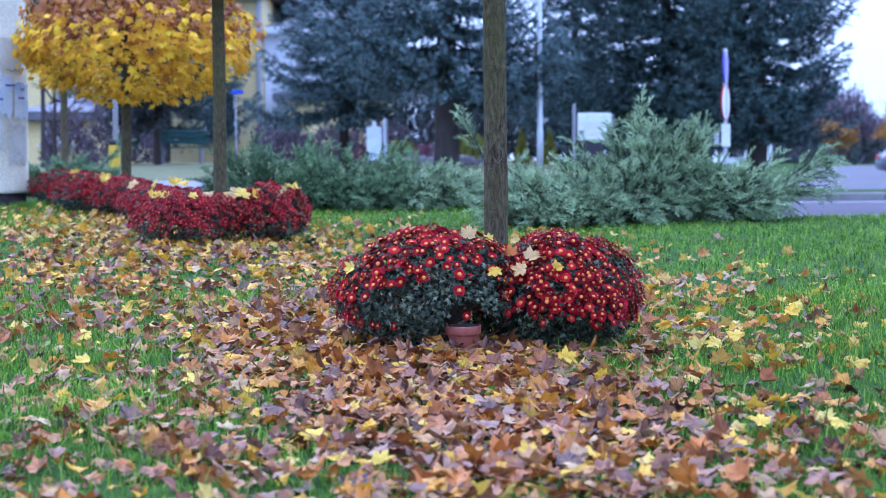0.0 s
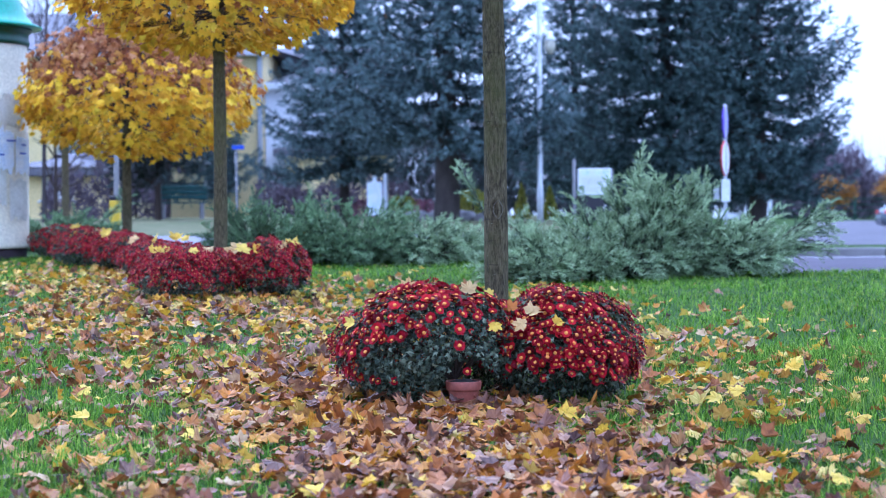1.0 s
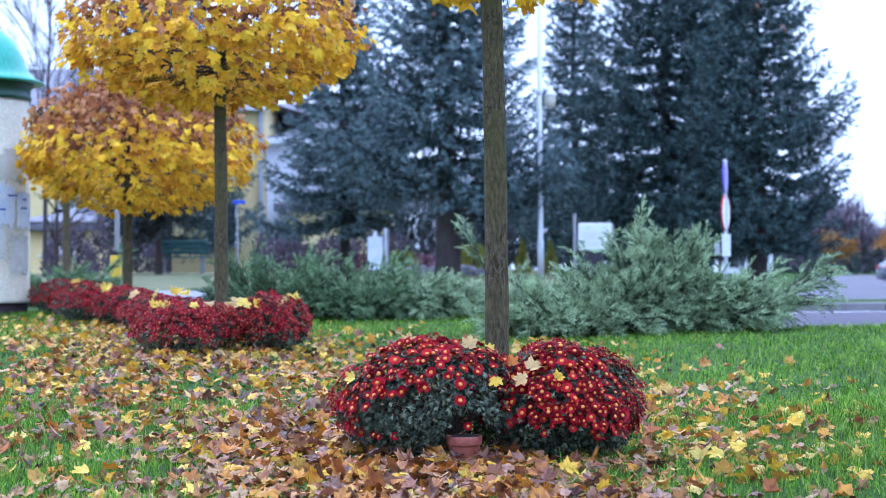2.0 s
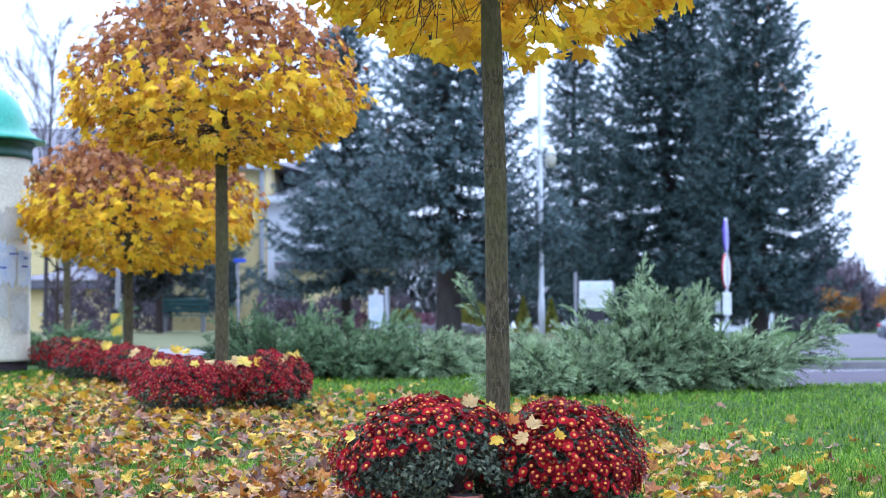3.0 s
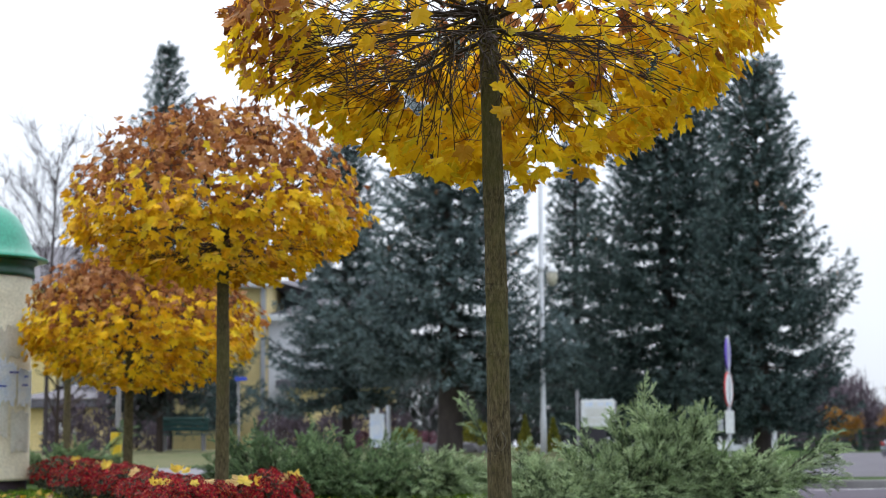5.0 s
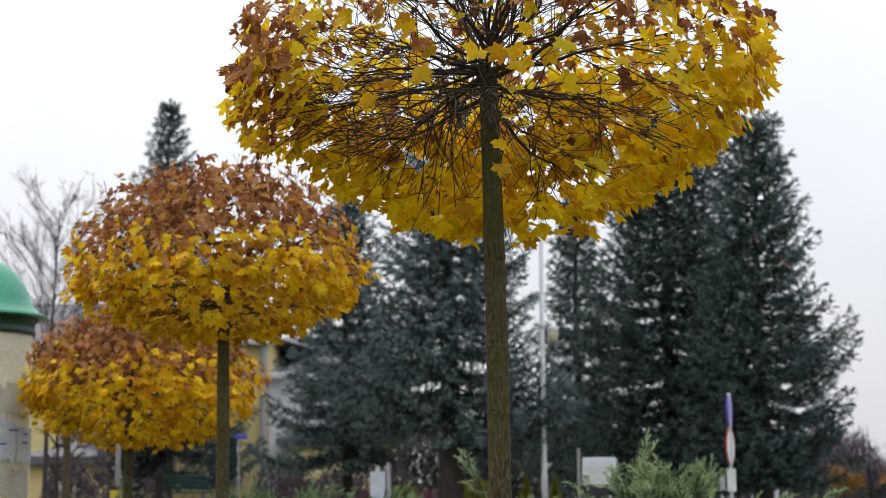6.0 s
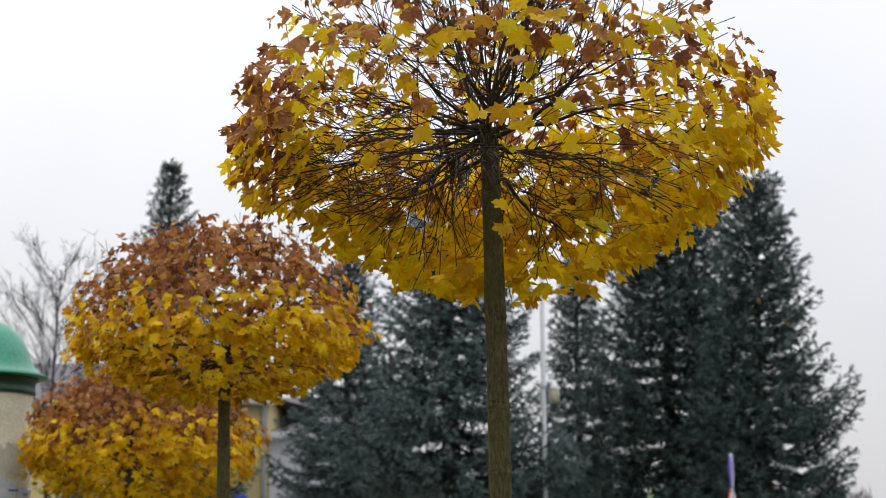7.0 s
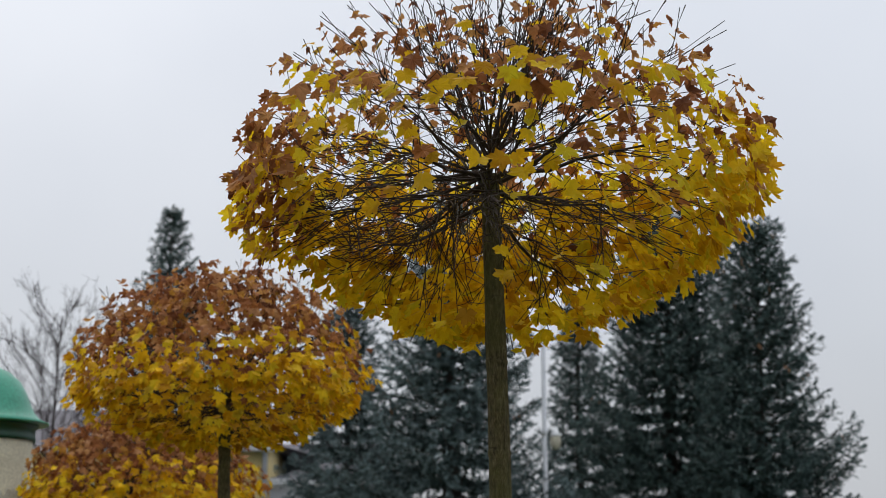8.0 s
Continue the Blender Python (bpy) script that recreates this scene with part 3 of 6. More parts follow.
def maple(loc, fork_h, crown, r0, r1, n_low, top_share, brown_from, n_single, label, knots=(), rings=(), limbs=24, half=OUTLINE, by_limb=False, bow=0.0):
    """One clipped maple. crown is in the tree's own coordinates; leaves above brown_from turn russet."""
    t = thing("maple_tree", loc, label, "tree", "row of round maples")
    Build().add(*trunk_mesh(fork_h + 0.07, r0, r1, knots, rings, bow)).object("trunk", M_BARK, t, "grey-brown bark with greenish lichen", True)
    for h, turn in knots:
        w = np.linspace(0, 2 * np.pi, 25)
        ring = lambda f: np.stack([f * 0.024 * np.sin(w) * np.abs(np.sin(w)), np.full(25, -r0 - 0.003 + 0.012 * (f * np.sin(w)) ** 2), h + f * 0.046 * np.cos(w)], 1)
        Build().add(*tube(ring(1.0) + (0.012, 0.006, 0), np.full(25, 0.0026), 6)).object("knot", M_KNOT, t, "oval knot scar on the bark", True)
    tw, tips = maple_twigs(crown, np.array([bow * fork_h ** 2, 0, fork_h]), limbs, 4 if by_limb else 3)
    if by_limb:
        for lb in tw:
            lb.object("limb", M_TWIG, t, "dark limb with thin bare twigs")
    else:
        whole = Build()
        for lb in tw:
            for v, f in zip(lb.v, lb.f):
                whole.v.append(v), whole.f.append(f + whole.n), whole.m.append(np.zeros(len(f), int))
            whole.n += lb.n
        tagged(whole.object("branchwork", M_TWIG, t, "thin dark twigs"), kind="stuff")
    pos = maple_leaf_places(crown, n_low, top_share, thin_front=0.84 if by_limb else 0.0)
    up = tips[tips[:, 2] > crown.c[2]]
    pos = np.concatenate([pos, (crown.c + (up - crown.c) * rng.uniform(0.7, 0.95, (len(up), 1)))[rng.random(len(up)) < 0.35 * top_share + 0.1]])
    nrm, along = maple_leaves(crown, pos)
    size = rng.uniform(0.046, 0.084, len(pos)) * (np.where(pos[:, 2] > crown.c[2] + 0.3 * crown.up, 0.74, 1.0) if by_limb else 1.06)
    hgt = (pos[:, 2] - crown.c[2] - brown_from) / 0.3 + rng.normal(0, 0.9 if by_limb else 0.6, len(pos)) + 1.5 * by_limb * (pos[:, 0] < -0.76 * crown.r)
    brown = hgt > 0
    front = np.argsort(pos[:, 1] - 0.5 * np.abs(pos[:, 0]))[:n_single] if n_single else np.array([], int)
    single = np.zeros(len(pos), bool)
    single[front] = True
    b = Build()
    for mi, sel in ((0, ~brown & ~single), (1, brown & ~single)):
        v, f, _ = leaf_batch(pos[sel], nrm[sel], along[sel], size[sel] * (0.85 if mi else 1), half, 0.45 if mi else 0.22)
        b.add(v, f, mi)
    tagged(b.object("foliage", [M_YELLOW if by_limb else M_GOLD, M_ORANGE], t, "yellow and russet maple leaves"), kind="stuff")
    for k in front:
        v, f, _ = leaf_batch(pos[k:k + 1], nrm[k:k + 1], along[k:k + 1], size[k:k + 1], half, 0.4 if brown[k] else 0.2)
        Build().add(v, f).object("leaf", M_ORANGE_ONE if brown[k] else M_YELLOW_ONE, t)
    return t


M_YELLOW_ONE = leafy("single_leaf_yellow", [(0.60, 0.31, 0.012), (0.80, 0.505, 0.012), (0.86, 0.585, 0.015), (0.88, 0.645, 0.018), (0.65, 0.545, 0.025), (0.82, 0.55, 0.016), (0.52, 0.26, 0.018)], 0.6, 0.45, by_object=True, patch=14,
                     patch_cols=[(0.3, (0.8, 0.66, 0.6)), (0.46, (1, 1, 1))])
M_ORANGE_ONE = leafy("single_leaf_russet", [(0.18, 0.065, 0.028), (0.32, 0.12, 0.04), (0.44, 0.185, 0.06), (0.52, 0.27, 0.12), (0.56, 0.28, 0.035)], 0.4, 0.55, by_object=True, patch=16,
                     patch_cols=[(0.3, (0.65, 0.6, 0.6)), (0.6, (1.05, 1.05, 1.05))])

maple((0.265, 8.7, gz(0.265, 8.7)), 2.93, Crown((0.02, 0, 3.00), 1.33, 0.88, 0.80, 2.3), 0.060, 0.046, 2850, 0.5, 0.30, 290,
      "round clipped maple with yellow leaves and bare upper twigs", knots=[(0.86, -95)], rings=[1.28, 1.6, 2.05], limbs=36, by_limb=True, bow=-0.0035)
maple((-1.93, 15.5, gz(-1.93, 15.5)), 2.36, Crown((-0.06, 0, 2.70), 1.27, 0.97, 0.62, 2.0), 0.062, 0.05, 3300, 0.62, 0.10, 0,
      "round clipped maple, russet above and yellow below", limbs=26, half=OUTLINE_PLAIN)
maple((-3.54, 20.0, gz(-3.54, 20.0)), 1.72, Crown((0.14, 0, 1.86), 1.29, 0.90, 0.72, 2.1), 0.055, 0.045, 3600, 0.9, 0.12, 0,
      "low round maple, golden yellow with russet top", limbs=18, half=OUTLINE_PLAIN)
maple((-5.5, 26.0, gz(-5.5, 26.0)), 1.75, Crown((0.1, 0, 1.95), 0.85, 0.55, 0.4), 0.06, 0.045, 500, 0.6, 0.2, 0,
      "small maple far along the row, mostly hidden", limbs=12, half=OUTLINE_PLAIN)

# ---------------------------------------------------------------- spruces


def blades(base, d, length, width):
    """Narrow pointed blades: one triangle each."""
    s = unit(np.cross(d, random_dirs(len(d))))
    v = np.stack([base - s * width[:, None] / 2, base + s * width[:, None] / 2, base + d * length[:, None]], 1)
    return v.reshape(-1, 3), np.arange(3 * len(base)).reshape(-1, 3)


CONE = Build().add(*turned([(0.0, 0.0), (0.010, -0.006), (0.016, -0.03), (0.017, -0.055), (0.012, -0.085), (0.0, -0.10)], 7)).mesh("cone", M_CONE, True)


def spruce(name, loc, H, R, z0, trunk_r, label, lean=0.8, gap=0.42, extra=(), fan=1.0, needles=None, cones=0, step=0.09):
    """A spruce: loose whorls of boughs, each a flat fan of branchlets set with needled shoots. extra: longer boughs as (height, turn, length)."""
    t = thing(name, loc, label, "tree", "blue spruces")
    n = 16
    zz = np.linspace(-0.1, H * 0.97, n)
    Build().add(*tube(np.stack([0.03 * np.sin(zz), 0.03 * np.cos(zz), zz], 1), np.linspace(trunk_r, 0.02, n), 12)).object("trunk", M_SPRUCE_BARK, t, "dark brown trunk", True)
    boughs, base, dirs, tipped, ends = Build(), [], [], [], []

    def bough(z, az, L, el):
        out = np.array([math.cos(az), math.sin(az), 0.0])
        side = np.array([-out[1], out[0], 0.0])
        s = np.linspace(0, 1, 8)
        arch = math.tan(el) * s - 0.5 * s * (1 - s) + 0.14 * s ** 3
        pts = UP * z + out * L * s[:, None] + UP * (L * arch)[:, None]
        boughs.add(*tube(pts, np.linspace(0.012 + 0.012 * L, 0.006, 8), 3))
        ends.append(pts[-2])
        m = max(4, int(L / 0.10))
        for k in range(m):
            u = min(1.0, 0.2 + 0.8 * (k + rng.uniform(0, 0.8)) / m)
            p = np.array([np.interp(u, s, pts[:, c]) for c in range(3)])
            sgn = 1 if k % 2 else -1
            d = unit(out * 0.75 + side * sgn * 0.8 + UP * rng.uniform(-0.22, 0.04))
            ln = fan * (0.12 + 0.30 * L * (1.04 - u) ** 0.8) * rng.uniform(0.6, 1.2) * min(1.0, 0.4 + 0.6 * u / 0.35)
            q = np.arange(0.03, ln, step if out[1] < 0.4 else 2.4 * step)
            droop = -0.25 * (q / max(ln, 0.1)) ** 2 * ln
            base.append(p + d * q[:, None] + UP * droop[:, None])
            dirs.append(unit(d * 0.8 + UP * 0.16 + 0.42 * rng.normal(size=(len(q), 3))))
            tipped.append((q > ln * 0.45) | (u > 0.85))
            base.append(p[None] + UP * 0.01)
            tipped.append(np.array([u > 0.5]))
            dirs.append(unit(out * 0.7 + UP * 0.55 + 0.35 * rng.normal(size=(1, 3))))
        base.append(np.repeat(pts[-1:], 3, 0))
        tipped.append(np.ones(3, bool))
        dirs.append(unit(out + UP * 0.35 + 0.4 * rng.normal(size=(3, 3))))

    z = z0
    while z < H - 0.12:
        f = 1 - (z - z0) / (H - z0)
        nb = int(12 + 7 * f)
        a0 = rng.uniform(0, 6.28)
        for k in range(nb):
            L = (R * (f ** lean) * rng.uniform(0.62, 1.1) + 0.1)
            bough(z + rng.uniform(-0.13, 0.13), a0 + 6.283 * k / nb + rng.uniform(-0.25, 0.25), L, radians(rng.uniform(-12, 6) + 40 * (1 - f) ** 2))
        z += gap * (0.5 + 0.58 * f)
    for k in range(4):
        bough(H - 0.3 + 0.06 * k, 1.57 * k, 0.16, radians(55))
    for ez, eaz, eL in extra:
        bough(ez, radians(eaz), eL, radians(12))
    tagged(boughs.object("branchwork", M_SPRUCE_BARK, t, "brown boughs"), kind="stuff")
    v, f3 = shoots(np.concatenate(base), np.concatenate(dirs))
    # tips keep their pale growth; inner shoots carry the painted-in shade
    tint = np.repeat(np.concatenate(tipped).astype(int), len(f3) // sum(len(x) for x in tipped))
    tagged(Build().add(v, f3, tint).object("crown", [M_SPRUCE_SHADE, needles or M_SPRUCE], t, "dense blue-green needles"), kind="stuff")
    high = [e for e in ends if e[1] < 0.3 and e[2] > 0.45 * H]
    for k in range(cones):
        e = high[int(rng.integers(len(high)))]
        for _ in range(3):
            c = new("cone", CONE)
            c.parent = t
            c.matrix_basis = Matrix.Translation(e + rng.normal(0, 0.06, 3) - UP * 0.03) @ Matrix.Rotation(rng.uniform(-0.4, 0.4), 4, "X") @ Matrix.Scale(rng.uniform(0.9, 1.3), 4)
    return t


def shoots(p, d, needles=11, length=0.14):
    """Bottle-brush shoots: blades set all round a short twig, leaning forward."""
    k = len(p)
    q, dd = np.repeat(p, needles, 0), np.repeat(d, needles, 0)
    u = np.tile(np.linspace(0.0, 1.0, needles), k)
    q = q + dd * (length * u)[:, None]
    d2 = unit(dd * (0.55 + 0.5 * u)[:, None] + unit(np.cross(dd, random_dirs(len(dd)))) * 0.85)
    return blades(q, d2, rng.uniform(0.05, 0.10, len(q)), rng.uniform(0.017, 0.032, len(q)))


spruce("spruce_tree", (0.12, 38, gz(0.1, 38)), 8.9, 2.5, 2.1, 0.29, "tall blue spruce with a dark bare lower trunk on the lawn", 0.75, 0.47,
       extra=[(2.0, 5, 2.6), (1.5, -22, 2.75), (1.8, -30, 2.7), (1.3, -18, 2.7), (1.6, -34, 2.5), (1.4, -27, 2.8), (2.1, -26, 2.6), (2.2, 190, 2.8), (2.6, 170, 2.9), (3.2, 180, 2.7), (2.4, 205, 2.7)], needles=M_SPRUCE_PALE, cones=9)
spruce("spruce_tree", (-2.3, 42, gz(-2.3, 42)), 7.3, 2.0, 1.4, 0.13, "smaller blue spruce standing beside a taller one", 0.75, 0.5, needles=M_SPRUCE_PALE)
spruce("spruce_tree", (7.12, 40, gz(7.12, 40)), 9.3, 1.9, 1.3, 0.22, "tall blue spruce by the road sign", 0.5, 0.45,
       extra=[(4.0, -5, 2.1), (3.6, -12, 2.15), (3.4, -2, 2.2), (4.2, 3, 2.05), (3.2, 8, 2.05), (3.8, -18, 2.05), (2.4, -8, 1.95), (2.0, 4, 1.95)], cones=14)
spruce("spruce_tree", (5.45, 43, gz(5.45, 43)), 9.7, 2.8, 1.0, 0.22, "broad blue spruce in the middle of the group", 0.5, 0.44, cones=6)
spruce("spruce_tree", (3.55, 47, gz(3.55, 47)), 8.2, 1.55, 0.9, 0.16, "slender blue spruce behind the lamp post", 0.75, 0.55, step=0.11)
spruce("spruce_tree", (-8.6, 55, gz(-8.6, 55)), 12.6, 3.0, 1.2, 0.24, "tall narrow dark spruce far behind the maples", 0.85, 0.6, step=0.15)

# ---------------------------------------------------------------- junipers


def juniper(loc, rx, ry, h, shoots, label, tall=(), mat=None):
    """A spreading juniper: arching plumes, each a shoot feathered with side sprays. tall: single long plumes as (x, y, turn, length, steepness)."""
    t = thing("juniper_shrub", loc, label, "shrub", "spreading junipers")
    wood, base, dirs, lens, outer = Build(), [], [], [], []
    plan = []
    for k in range(shoots):
        az = 2.399 * k + rng.uniform(-0.3, 0.3)
        q = math.sqrt(rng.random())
        el = radians(rng.uniform(6, 30) if k % 5 < 3 else rng.uniform(30, 75))
        e = 1 / math.sqrt((math.cos(el) * math.cos(az) / rx) ** 2 + (math.cos(el) * math.sin(az) / ry) ** 2 + (math.sin(el) / h) ** 2)
        x0, y0 = rx * 0.4 * q * math.cos(az), ry * 0.4 * q * math.sin(az)
        plan.append((x0, y0, az, max(0.25, (e - 0.4 * q * min(rx, ry)) * rng.uniform(0.7, 1.12)), el))
    for x0, y0, turn, ln, el in tall:
        plan.append((x0, y0, radians(turn), ln, radians(el)))
    def plume(p0, d, ln):
        """One flat feathered spray with a nodding tip."""
        flat = unit(np.cross(d, UP) + 0.35 * rng.normal(size=3))
        m = max(8, int(ln / 0.0155))
        u = np.linspace(0.04, 1.0, m)
        axis = p0 + d * (ln * u)[:, None] - UP * (0.26 * ln * u ** 2)[:, None]
        sgn = np.where(np.arange(m) % 2, 1.0, -1.0)[:, None]
        dd = unit(d * 0.85 + flat * sgn * 0.6 + 0.18 * rng.normal(size=(m, 3)))
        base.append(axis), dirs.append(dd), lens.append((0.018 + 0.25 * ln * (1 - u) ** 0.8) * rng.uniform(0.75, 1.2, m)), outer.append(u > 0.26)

    for x0, y0, az, L, el in plan:
        out = np.array([math.cos(az), math.sin(az), 0.0])
        s = np.linspace(0, 1, 8)[:, None]
        pts = np.array([x0, y0, 0.03]) + out * L * math.cos(el) * s + UP * L * (math.sin(el) * s + (0.22 * s - 0.26 * s ** 2) * math.cos(el))
        wood.add(*tube(pts, np.linspace(0.012, 0.0025, 8), 4))
        tip = unit(pts[-1] - pts[-3])
        plume(pts[4] * 0.6 + pts[3] * 0.4, unit(pts[-1] - pts[3]), np.linalg.norm(pts[-1] - pts[3]) * 1.12)
        for w in np.linspace(0.22, 0.9, int(4 + 5 * L)):
            q = np.array([np.interp(w, s[:, 0], pts[:, k]) for k in range(3)])
            plume(q, unit(tip * 0.9 + 0.36 * rng.normal(size=3) + UP * 0.15), rng.uniform(0.18, 0.32) + 0.16 * L * (1 - w))
    tagged(wood.object("stemwork", M_TWIG, t, "brown woody stems"), kind="stuff")
    B, D, Ln = np.concatenate(base), np.concatenate(dirs), np.concatenate(lens)
    k = 4
    B, D, Ln = np.repeat(B, k, 0), np.repeat(D, k, 0), np.repeat(Ln, k)
    m = len(B)
    B = B + D * (Ln * np.tile([0.0, 0.25, 0.5, 0.75], m // k))[:, None]
    d2 = unit(D + 0.22 * rng.normal(size=(m, 3)))
    v, f3 = blades(B, d2, np.minimum(0.015 + 0.45 * Ln, 0.085), rng.uniform(0.007, 0.013, m))
    # plume bases get the dark tone, so the hollows look shaded
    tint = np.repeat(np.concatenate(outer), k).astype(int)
    tagged(Build().add(v, f3, tint).object("sprays", [M_JUNIPER_SHADE, mat or M_JUNIPER], t, "feathery grey-green sprays"), kind="stuff")
    return t


juniper((1.05, 16.2, gz(1.05, 16.2)), 0.64, 0.6, 0.55, 95, "grey-green spreading juniper beside the near maple", tall=[(0.0, 0, 150, 0.62, 45)])
juniper((1.55, 16.4, gz(1.55, 16.4)), 0.62, 0.6, 0.75, 85, "grey-green juniper with layered sprays", tall=[(0.0, 0, 170, 0.8, 68)])
juniper((2.0, 16.7, gz(2.0, 16.7)), 0.60, 0.6, 0.95, 95, "tall feathery grey-green juniper on the lawn",
        tall=[(-0.12, 0, 95, 1.14, 87)] + [(-0.22 + 0.05 * (k % 12), -0.1 + 0.05 * (k % 5), 40 * k, 0.85 + 0.05 * (k * 7 % 7), 68 + 3 * (k % 6)) for k in range(22)])
juniper((2.60, 16.9, gz(2.60, 16.9)), 0.66, 0.66, 0.72, 105, "wide grey-green juniper at the lawn's edge",
        tall=[(0.3, 0, 5, 1.05, 38), (0.28, 0.1, 8, 0.98, 35), (0.28, -0.1, 2, 0.95, 30), (0.25, 0, -5, 0.9, 34), (0.2, 0, -15, 0.8, 24), (0.3, 0, 0, 0.8, 20), (0.1, 0, 20, 0.85, 45), (-0.3, 0, 160, 0.95, 75), (-0.2, 0, 60, 0.95, 70)])
juniper((0.80, 19.6, gz(0.80, 19.6)), 0.66, 0.6, 0.42, 70, "grey-green juniper behind a maple trunk", tall=[(-0.1, 0, 178, 1.15, 64)])
juniper((-1.75, 18.9, gz(-1.75, 18.9)), 0.78, 0.65, 0.80, 105, "low dark green juniper behind red flowers", mat=M_JUNIPER_DARK)
juniper((-1.0, 18.9, gz(-1.0, 18.9)), 0.78, 0.6, 0.82, 105, "low spreading dark green juniper on the lawn", tall=[(0.1, 0, 20, 0.85, 50)], mat=M_JUNIPER_DARK)
juniper((-0.25, 19.1, gz(-0.25, 19.1)), 0.72, 0.6, 0.55, 95, "low spreading juniper with pale sprays")
juniper((-5.0, 23.0, gz(-5.0, 23.0)), 0.95, 0.7, 0.5, 90, "low dark juniper beside the advertising column", tall=[(0.3, 0, 10, 0.9, 45)], mat=M_JUNIPER_DARK)

# ---------------------------------------------------------------- chrysanthemums


def blossom_mesh(name, R, disc_mat, petal_mat, tilt, rings=2, sides=8):
    b = Build()
    for n, r_in, r_out, z_in, z_out, w, off in ((15 if rings == 2 else 9, 0.25, 1.0, 0.05, 0.18 + tilt, 0.21, 0.0), (11, 0.22, 0.74, 0.12, 0.36 + tilt, 0.19, 0.2))[:rings]:
        for k in range(n):
            a = 6.283 * k / n + off + rng.uniform(-0.08, 0.08)
            c, s = math.cos(a), math.sin(a)
            ro = r_out * rng.uniform(0.88, 1.05)
            pts = [(r_in, 0, z_in), (ro * 0.72, -w, z_out * 0.7), (ro, 0, z_out), (ro * 0.72, w, z_out * 0.7)]
            b.add(np.array([(c * x - s * y, s * x + c * y, z) for x, y, z in pts]) * R, [[0, 1, 2, 3]], 0)
    v, q = turned([(0.34, 0.16), (0.31, 0.32), (0.19, 0.39), (0.02, 0.40)] if rings == 2 else [(0.22, 0.16), (0.02, 0.36)], sides)
    b.add(v * R, q, 1)
    return b.mesh(name, [petal_mat, disc_mat])


BLOSSOMS = [blossom_mesh("blossom", 0.0245, M_DISC, M_PETAL, x) for x in (-0.05, 0.12, 0.35)]
BLOSSOMS_FAR = [blossom_mesh("blossom_far", 0.031, M_DISC_FAR, M_PETAL_JOINED, x, 1, 5) for x in (0.0, 0.3, 0.15)]
SMALL_LEAF = np.array([(0, 0, 0), (0.12, 0.36, 0.07), (0.36, 0.66, 0.0), (0.11, 0.66, 0.08), (0.0, 1.05, -0.14), (-0.11, 0.66, 0.08), (-0.36, 0.66, 0.0), (-0.12, 0.36, 0.07)])


def small_leaves(b, pos, nrm, along, size):
    fr = frames_of(nrm, along)
    n = len(pos)
    loc = SMALL_LEAF[None] * (1, 1, 1) + rng.normal(0, 0.05, (n, 8, 3))
    v = pos[:, None] + size[:, None, None] * np.einsum("nkc,ncd->nkd", loc, fr)
    f = np.array([[0, 1, 7], [1, 2, 3], [1, 3, 7], [3, 5, 7], [7, 5, 6], [3, 4, 5]])
    b.add(v.reshape(-1, 3), (f[None] + (np.arange(n) * 8)[:, None, None]).reshape(-1, 3))


